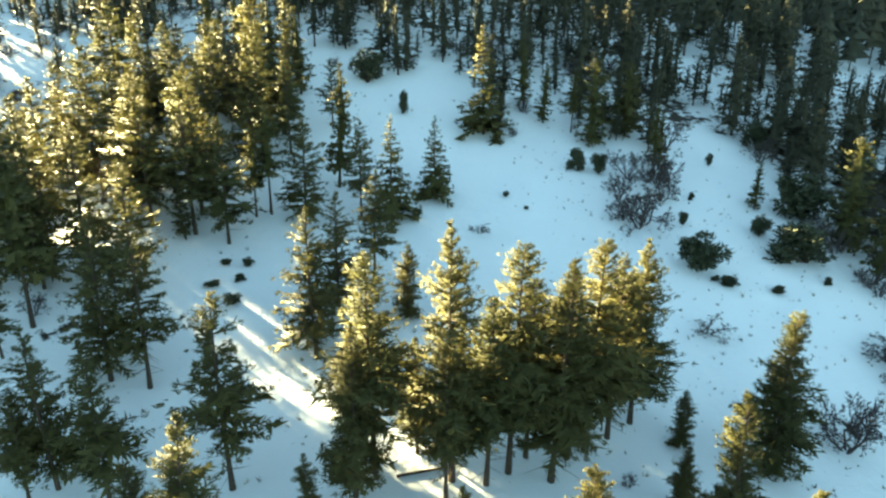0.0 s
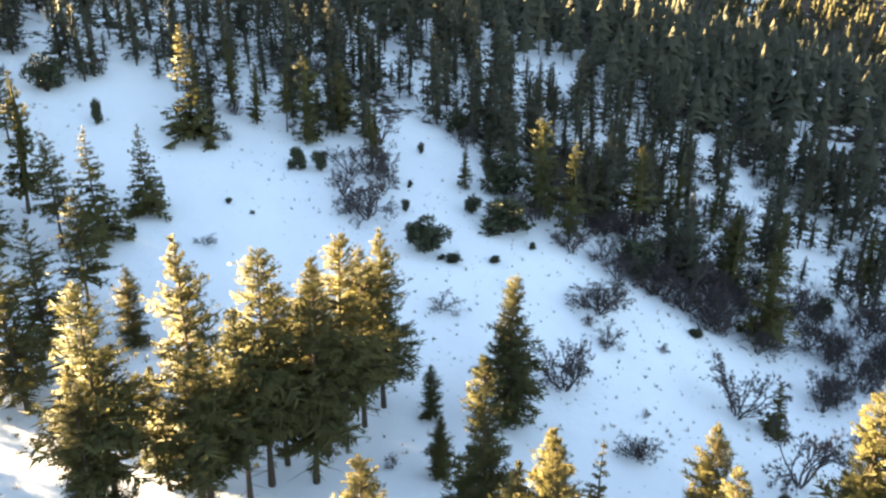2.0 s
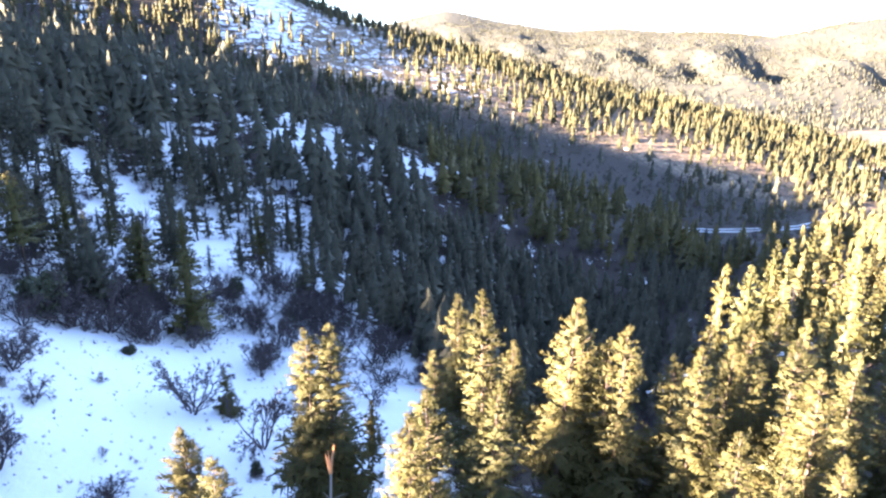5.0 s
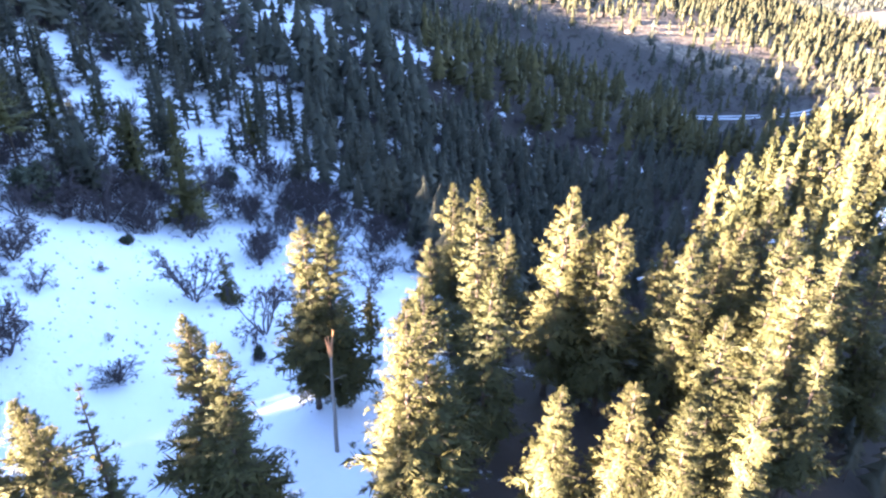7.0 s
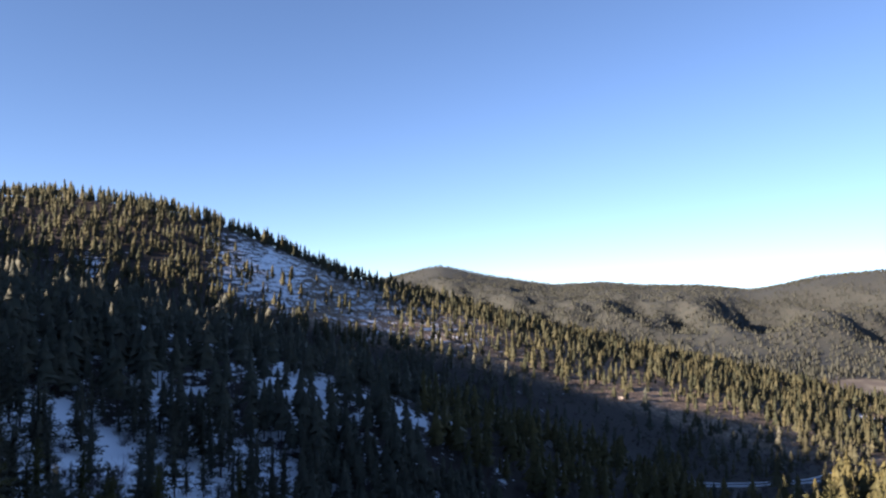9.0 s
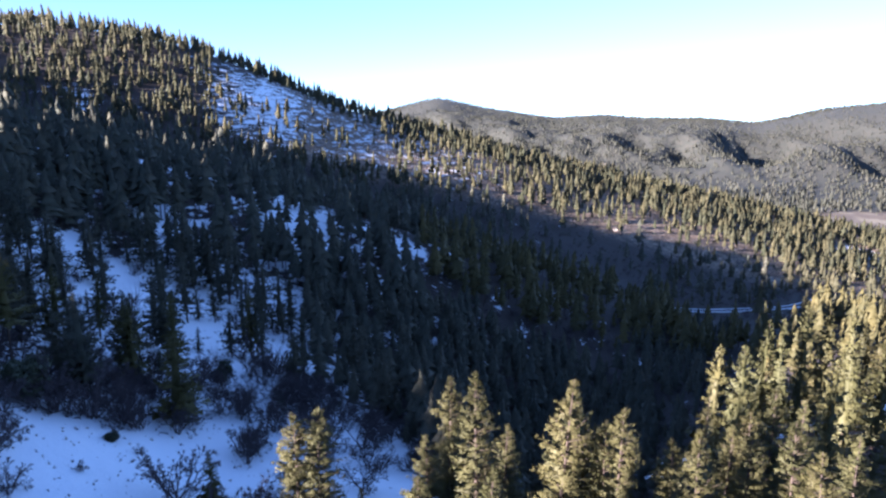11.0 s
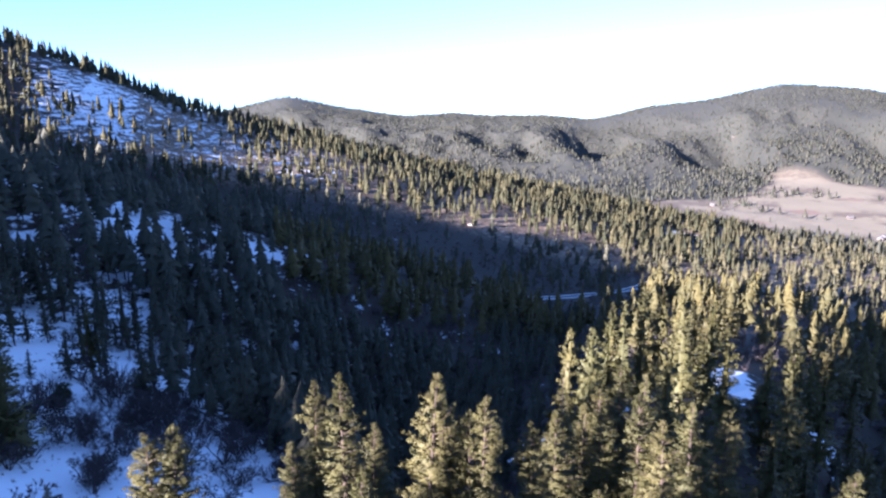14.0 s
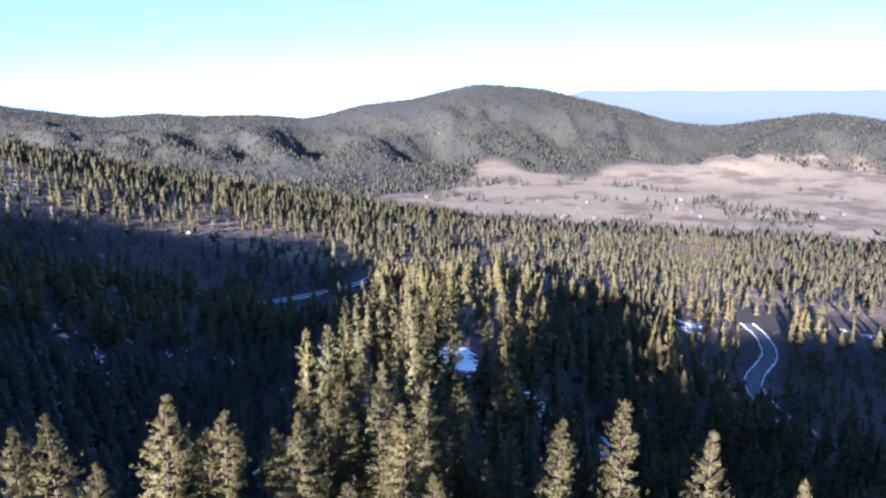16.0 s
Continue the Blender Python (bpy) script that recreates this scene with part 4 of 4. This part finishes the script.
TWIGGY += [(26.8, 81.2, 5.1, 5.9), (54.4, 60, 7.3, 8), (57.4, 57.8, 8.1, 8.1), (64, 58.9, 7, 7), (78.3, 59, 7, 7), (87, 54.2, 5.5, 8.3), (82.4, 47.2, 6.1, 7.8), (44.1, 56.3, 3.9, 3.9), (71.4, 43.3, 4.6, 7), (95.8, 63.6, 6.1, 8.2), (72, 35.9, 6, 6), (73.4, 31.9, 6, 6), (66.8, 69.6, 5.9, 5.9), (75.5, 64.8, 6.2, 6.2), (39.9, 50, 3.6, 3), (41.8, 54.3, 3.7, 4.4), (32.8, 45.4, 3.8, 5.9), (32.3, 35.5, 3.4, 2.4)]


def leafy_shrub(seed):
    """A rounded evergreen shrub one metre wide and high: a forked stem, and many small leaf tufts in uneven lobes."""
    rng = np.random.default_rng(seed)
    wood, leaves = [], []
    lobes = [(rng.uniform(-0.3, 0.3), rng.uniform(-0.3, 0.3), rng.uniform(0.2, 0.75), rng.uniform(0.10, 0.26)) for k in range(14)]
    for x, y, z, r in lobes:
        wood.append(tube([(0, 0, -0.05), (x * 0.5, y * 0.5, z * 0.6), (x, y, z)], [0.025, 0.015, 0.006], 3))
        for k in range(int(30 * r / 0.18)):
            d = rng.normal(size=3)
            d /= np.linalg.norm(d)
            at = np.array([x, y, z]) + d * r * rng.uniform(0.5, 1.1)
            at[2] = max(at[2], 0.03)
            leaves.append(sprays(at, d * 0.6, 0.11, 5, rng, 0.25))
    return [("stem", join(wood), BARK), ("foliage", join(leaves), LEAF)]


def bare_shrub(seed):
    """A leafless shrub one metre wide and high: stems that fork into finer and finer twigs."""
    rng = np.random.default_rng(seed)
    out = []

    def grow(bits, at, way, length, thick, depth):
        end = at + way * length
        mid = (at + end) / 2 + rng.normal(size=3) * 0.07 * length
        if depth < 3:
            bits.append(tube([at, mid, end], [thick, thick * 0.8, thick * 0.6], 3))
        else:
            w = np.cross(way, rng.normal(size=3))
            w = w / np.linalg.norm(w) * max(thick * 1.4, 0.0055)
            bits.append((np.array([at - w, at + w, end]), np.array([(0, 1, 2)])))
        if depth == 5:
            return
        for k in range(10 if depth == 4 else 3 if depth else 2):
            v = way + rng.normal(size=3) * 0.48 + np.array([0, 0, 0.05])
            grow(bits, end if k else mid, v / np.linalg.norm(v), length * rng.uniform(0.58, 0.85), thick * 0.62, depth + 1)

    for k in range(5):
        a, lean_out = 1.2566 * k + rng.uniform(-0.4, 0.4), rng.uniform(0.3, 1.2)
        w = np.array([math.cos(a) * lean_out, math.sin(a) * lean_out, 1.0])
        bits = []
        grow(bits, np.array([math.cos(a) * 0.02, math.sin(a) * 0.02, -0.03]), w / np.linalg.norm(w), rng.uniform(0.22, 0.30), 0.021, 0)
        out.append(("stem", join(bits), TWIG))
    return out


def shrubs(spots, shape, name, label, seeds):
    rng = np.random.default_rng(5)
    made = {}
    for k, (x, y, w, h) in enumerate(spots):
        which = k % len(seeds)
        m = Matrix.LocRotScale((x, y, ground(x, y) - 0.04), Euler((0, 0, rng.uniform(0, 6.28))), Vector((w, w, h)))
        if which not in made:
            top = tagged(new(name), label, "shrub", name + "s on the snow")
            for piece, arrays, mat in shape(seeds[which]):
                part(piece, mesh_of(piece, *arrays, [mat]), top)
            made[which] = top
            top.matrix_basis = m
        else:
            src = made[which]
            keep = src.scale.copy()
            src.scale = (1, 1, 1)
            copy_thing(src, m)
            src.scale = keep


shrubs(LEAFY, leafy_shrub, "evergreen_shrub", "dark evergreen shrub standing in the snow", (201, 202, 203))
shrubs(TWIGGY, bare_shrub, "bare_shrub", "leafless grey-brown shrub with spreading stems", (211, 212, 213, 214))


# ---- leafless oaks crowding the wood's lower edge ----
oak_rng = np.random.default_rng(61)
OAKS = []
for k in range(95):
    a = oak_rng.uniform(13, 64)
    if 16 < a < 37 and oak_rng.random() < 0.7:
        continue
    r = float(np.interp(a, *EDGE)) + oak_rng.uniform(-4, 14)
    OAKS.append((r * math.sin(math.radians(a)), r * math.cos(math.radians(a)), oak_rng.uniform(3.5, 6.5), oak_rng.uniform(3.5, 6.0)))
for k in range(52):
    a, r = oak_rng.uniform(56, 73), oak_rng.uniform(66, 98)
    OAKS.append((r * math.sin(math.radians(a)), r * math.cos(math.radians(a)), oak_rng.uniform(2.5, 4.5), oak_rng.uniform(3.0, 5.5)))
shrubs(OAKS, bare_shrub, "bare_oak", "leafless purple-grey oak at the edge of the wood", (221, 222, 223))
shrubs([(111, -57, 8, 8), (60, 26, 5, 4.5), (66, 34, 5, 4.5), (57, 33, 4, 4)], bare_shrub, "bare_oak", "pale leafless oak with a wide crown", (224,))

# ---- roads with ploughed snow along their edges ----
def ribbon(line, off, width, lift, thick, ragged=0.0, seed=0):
    """A slab that follows a line over the ground, off metres to its right."""
    rng = np.random.default_rng(seed)
    pts = []
    for (ax, ay), (bx, by) in zip(line, line[1:]):
        k = max(2, int(math.hypot(bx - ax, by - ay) / 3))
        pts += [(ax + (bx - ax) * q / k, ay + (by - ay) * q / k) for q in range(k)]
    pts = np.array(pts + [line[-1]])
    for _ in range(3):
        pts[1:-1] = (pts[:-2] + 2 * pts[1:-1] + pts[2:]) / 4
    d = np.gradient(pts, axis=0)
    d /= np.linalg.norm(d, axis=1, keepdims=True)
    side = np.stack([d[:, 1], -d[:, 0]], -1)
    n = len(pts)
    level = land(pts[:, 0], pts[:, 1])
    for _ in range(4):
        level[1:-1] = (level[:-2] + 2 * level[1:-1] + level[2:]) / 4
    w = width * (1 + ragged * rng.uniform(-1, 1, n))
    o = off + ragged * rng.uniform(-0.6, 0.6, n)
    V, F = [], []
    for s, dz in ((-0.5, -thick), (-0.42, 0), (0, 0.25 * ragged), (0.42, 0), (0.5, -thick)):
        p = pts + side * (o + s * w)[:, None]
        V.append(np.column_stack([p, level + lift + dz + ragged * rng.uniform(-0.1, 0.1, n)]))
    V = np.concatenate(V)
    for c in range(4):
        for q in range(n - 1):
            F.append((c * n + q, c * n + q + 1, (c + 1) * n + q + 1, (c + 1) * n + q))
    return V, np.array(F)[:, ::-1]


def road(line, label, width, bank, seed):
    top = tagged(new("road"), label, "road", kind="structure")
    part("carriageway", mesh_of("carriageway", *ribbon(line, 0, width, 0.45, 2.0), [ASPHALT]), top)
    for off in (-width / 2 - bank / 2, width / 2 + bank / 2):
        part("snow_bank", mesh_of("snow_bank", *ribbon(line, off, bank, 0.6, 1.6, 0.5, seed), [SNOW], smooth=True), top, "low bank of ploughed snow")
        seed += 1


road(HILL_ROAD, "grey winding asphalt road edged with ploughed snow", 4.6, 0.28, 3)
road(VALLEY_ROAD, "narrow valley road between two lines of snow", 3.0, 0.13, 7)


# ---- houses on the plain ----
def box(x0, x1, y0, y1, z0, z1):
    V = [(x, y, z) for z in (z0, z1) for y in (y0, y1) for x in (x0, x1)]
    return np.array(V, dtype=float), np.array([(0, 2, 3, 1), (4, 5, 7, 6), (0, 1, 5, 4), (2, 6, 7, 3), (0, 4, 6, 2), (1, 3, 7, 5)])


def house(x, y, turn, w, d, h):
    top = tagged(new("house"), "small pale house with a pitched metal roof on the plain", "house", "houses on the plain")
    V, F = box(-w / 2, w / 2, -d / 2, d / 2, -1.5, h)
    part("wall", mesh_of("wall", V, F, [HOUSE_WALL]), top)
    rise, e = d * 0.28, 0.5
    R = np.array([(sx * (w / 2 + e), sy * (d / 2 + e), h + 0.02) for sx in (-1, 1) for sy in (-1, 1)] + [(-w / 2 - e, 0, h + rise), (w / 2 + e, 0, h + rise)]
                 + [(sx * (w / 2 + e), sy * (d / 2 + e), h + 0.3) for sx in (-1, 1) for sy in (-1, 1)] + [(-w / 2 - e, 0, h + rise + 0.3), (w / 2 + e, 0, h + rise + 0.3)])
    T = [(0, 2, 3), (0, 3, 1), (6, 8, 11), (6, 11, 10), (7, 10, 11), (7, 11, 9), (0, 6, 10), (0, 10, 4), (1, 4, 10), (1, 10, 7), (2, 5, 11), (2, 11, 8), (3, 9, 11), (3, 11, 5), (0, 2, 8), (0, 8, 6), (1, 7, 9), (1, 9, 3), (0, 4, 1), (2, 3, 5)]
    part("roof", mesh_of("roof", R, np.array(T), [HOUSE_ROOF]), top)
    for k in (-1, 1):
        V, F = box(k * w * 0.25 - 0.7, k * w * 0.25 + 0.7, d / 2 - 0.05, d / 2 + 0.06, 1.0, 2.2)
        part("window", mesh_of("window", V, F, [GLASS]), top)
        V, F = box(-w / 2 - 0.06, -w / 2 + 0.05, k * d * 0.2 - 0.6, k * d * 0.2 + 0.6, 1.0, 2.2)
        part("window", mesh_of("window", V, F, [GLASS]), top)
    V, F = box(-0.5, 0.5, d / 2 - 0.05, d / 2 + 0.07, 0.0, 2.1)
    part("door", mesh_of("door", V, F, [BARK]), top)
    top.matrix_basis = pose(x, y, ground(x, y) + 0.3, 0, 0, turn)


for k, (x, y) in enumerate([(1139, -364), (1046, -537), (889, -501), (861, -516), (866, -539), (893, -702), (859, -706), (876, -490), (903, -708), (823, -693), (774, -917), (762, -864), (1010, -610), (950, -560), (980, -780)]):
    house(x, y, (k * 37) % 90 + 60, 7 + (k * 5) % 5, 5.5 + k % 3, 2.4 + 0.3 * (k % 3))


# ---- dead wood ----
def snag(x, y, h, label, lean_x, splinter):
    rng = np.random.default_rng(int(h * 10))
    top = tagged(new("dead_tree"), label, "dead tree")
    zs = np.linspace(-0.4, h, 6)
    axis = [(lean_x * z + 0.05 * math.sin(z), 0.04 * math.sin(z * 1.3), z) for z in zs]
    part("trunk", mesh_of("trunk", *tube(axis, [0.17, 0.15, 0.13, 0.10, 0.08, 0.05], 7), [GREY_BARK], smooth=True), top)
    for k in range(7):
        z = h * rng.uniform(0.3, 0.95)
        a = rng.uniform(0, 6.28)
        root = np.array([lean_x * z, 0, z])
        out = np.array([math.cos(a), math.sin(a), 0.2]) * rng.uniform(0.4, 1.3)
        part("branch", mesh_of("branch", *tube([root, root + out * 0.6, root + out + [0, 0, -0.1]], [0.03, 0.02, 0.006], 4), [GREY_BARK]), top)
    if splinter:
        for k in range(4):
            root = np.array([lean_x * h, 0, h - 0.6])
            a = k * 1.7
            part("splinter", mesh_of("splinter", *tube([root, root + [math.cos(a) * 0.3, math.sin(a) * 0.3, 1.2 + 0.3 * k]], [0.16, 0.02], 4), [SPLIT_WOOD]), top, "orange split wood")
    top.matrix_basis = pose(x, y, ground(x, y))


snag(10.3, 41.2, 6.4, "bare grey dead trunk standing in the snow", -0.06, False)
snag(31.7, 17.1, 8.6, "broken dead pine with orange split wood at its top", 0.05, True)
snag(-36.5, 47.0, 7.0, "leaning dead pine with bare dark limbs", 0.3, False)


def fallen_log(x, y, length, turn, r):
    z0, z1 = [ground(x + s * length / 2 * math.cos(turn), y + s * length / 2 * math.sin(turn)) + r * 0.7 for s in (-1, 1)]
    c, q = math.cos(turn) * length / 2, math.sin(turn) * length / 2
    V, F = tube([(x - c, y - q, z0), (x, y, (z0 + z1) / 2 + 0.03), (x + c, y + q, z1)], [r, r * 0.9, r * 0.6], 8)
    tagged(new("fallen_log", mesh_of("fallen_log", V, F, [BARK], smooth=True)), "dark fallen log lying on the snow", "log", "fallen logs")


for spot in ((-1.4, 38.7, 3.6, 0.25, 0.11), (64.0, 75.0, 4.0, 0.2, 0.15), (58.0, 80.0, 3.4, 0.5, 0.14)):
    fallen_log(*spot)


# ---- undergrowth and litter ----
def brush_shape(seed, count=84):
    """A low-detail bare bush one metre high."""
    rng = np.random.default_rng(seed)
    bits = []
    for k in range(count):
        a, o = rng.uniform(0, 6.28), rng.uniform(0.05, 0.55)
        at = np.array([math.cos(a) * o * 0.4, math.sin(a) * o * 0.4, rng.uniform(0, 0.4)])
        d = np.array([math.cos(a) * o, math.sin(a) * o, rng.uniform(0.3, 0.9)]) + rng.normal(size=3) * 0.15
        w = np.cross(d, rng.normal(size=3))
        w = w / np.linalg.norm(w) * 0.013
        bits.append((np.array([at - w, at + w, at + d * rng.uniform(0.5, 1.0)]), np.array([(0, 1, 2)])))
    V, F = join(bits)
    return V, F


def tuft_shape(seed):
    """A few dry stalks and clods poking through the snow."""
    rng = np.random.default_rng(seed)
    bits = []
    for k in range(14):
        a = rng.uniform(0, 6.28)
        at = np.array([math.cos(a), math.sin(a), 0]) * rng.uniform(0, 0.4)
        d = rng.normal(size=3) * 0.35 + [0, 0, 0.5]
        w = np.cross(d, rng.normal(size=3))
        w = w / np.linalg.norm(w) * 0.07
        bits.append((np.array([at - w, at + w, at + d]), np.array([(0, 1, 2)])))
    return join(bits)


def strew(name, label, spots, shapes, mats, category):
    V, F, M, at = [], [], [], 0
    for k, (x, y, h, turn, tint) in enumerate(spots):
        v, f = shapes[k % len(shapes)]
        c, q = math.cos(turn), math.sin(turn)
        w = np.column_stack([(v[:, 0] * c - v[:, 1] * q) * h * 1.2 + x, (v[:, 0] * q + v[:, 1] * c) * h * 1.2 + y, v[:, 2] * h + SPOT_Z[(x, y)]])
        V.append(w)
        F.append(f + at)
        M.append(np.full(len(f), int(tint * len(mats))))
        at += len(v)
    tagged(new(name, mesh_of(name, np.concatenate(V), np.concatenate(F), mats, np.concatenate(M))), label, category, kind="stuff")


brush_spots = scatter(5600, -35, 140, 45, 215, lambda x, y, az, r: np.where((r > edge_at(az) - 4) & ((az > 5) | (r > 84)), np.clip(0.25 + 0.9 * wave(x, y, 26, 41, 2) + 0.8 * np.exp(-((r - edge_at(az)) / 12) ** 2) * ramp(az, 10, 30), 0, 1), 0), 1.6, 4.2, 31, 2.0)
strew("undergrowth", "leafless purple-grey brush under the pines", brush_spots, [brush_shape(k, 70) for k in range(300, 306)], [TWIG], "brush")
litter_spots = scatter(5200, -30, 62, 40, 110, lambda x, y, az, r: np.where(r < edge_at(az) + 8, np.clip(0.26 + 0.5 * wave(x, y, 18, 43, 2) + 0.35 * ramp(az, 24, 40), 0, 0.8), 0), 0.12, 0.45, 32, 0.7)
strew("snow_litter", "dry stalks, twigs and clods poking through the snow", litter_spots, [tuft_shape(k) for k in range(310, 316)], [TWIG, DRY_GRASS], "litter")
slope_brush = scatter(7000, 58, 106, 85, 460, lambda x, y, az, r: (0.55 + 0.5 * wave(x, y, 30, 44, 2)) * np.where(off_road(x, y) < 4, 0, 1) * np.where((az > 97) & (r < 250), 0, 1), 1.2, 3.4, 33, 3.0)
slope_brush += scatter(1900, 108, 147, 95, 300, lambda x, y, az, r: (0.5 + 0.6 * wave(x, y, 30, 46, 2)) * np.where(off_road(x, y) < 4, 0, 1), 1.0, 2.8, 34, 3.0)
strew("slope_brush", "low dark brush on the slopes of the valley", slope_brush, [brush_shape(k, 40) for k in range(320, 324)], [TWIG, LEAF], "brush")


# ---- rocks ----
def rock(seed):
    rng = np.random.default_rng(seed)
    bm = bmesh.new()
    bmesh.ops.create_icosphere(bm, subdivisions=2, radius=0.5)
    for v in bm.verts:
        v.co *= 1 + 0.35 * noise.noise(v.co * 2.2 + Vector((seed, 0, 0))) + rng.uniform(-0.05, 0.05)
        v.co.z *= 0.7
    me = bpy.data.meshes.new("rock")
    bm.to_mesh(me)
    bm.free()
    me.materials.append(ROCK)
    return me


ROCKS = [rock(k) for k in range(3)]
for k, (x, y, size) in enumerate([(439.8, 13.1, 4.5), (446, 10, 3), (2040, -462, 17), (2054, -480, 12), (2030, -446, 11), (410, -30, 3), (405, -48, 3), (470, 40, 3)]):
    ob = tagged(new("boulder", ROCKS[k % 3]), "pale sandstone boulder on the sunlit slope", "rock", "pale boulders")
    ob.matrix_basis = Matrix.LocRotScale((x, y, ground(x, y) + size * 0.12), Euler((0, 0, k * 1.3)), Vector((size, size * 0.8, size * 0.8)))
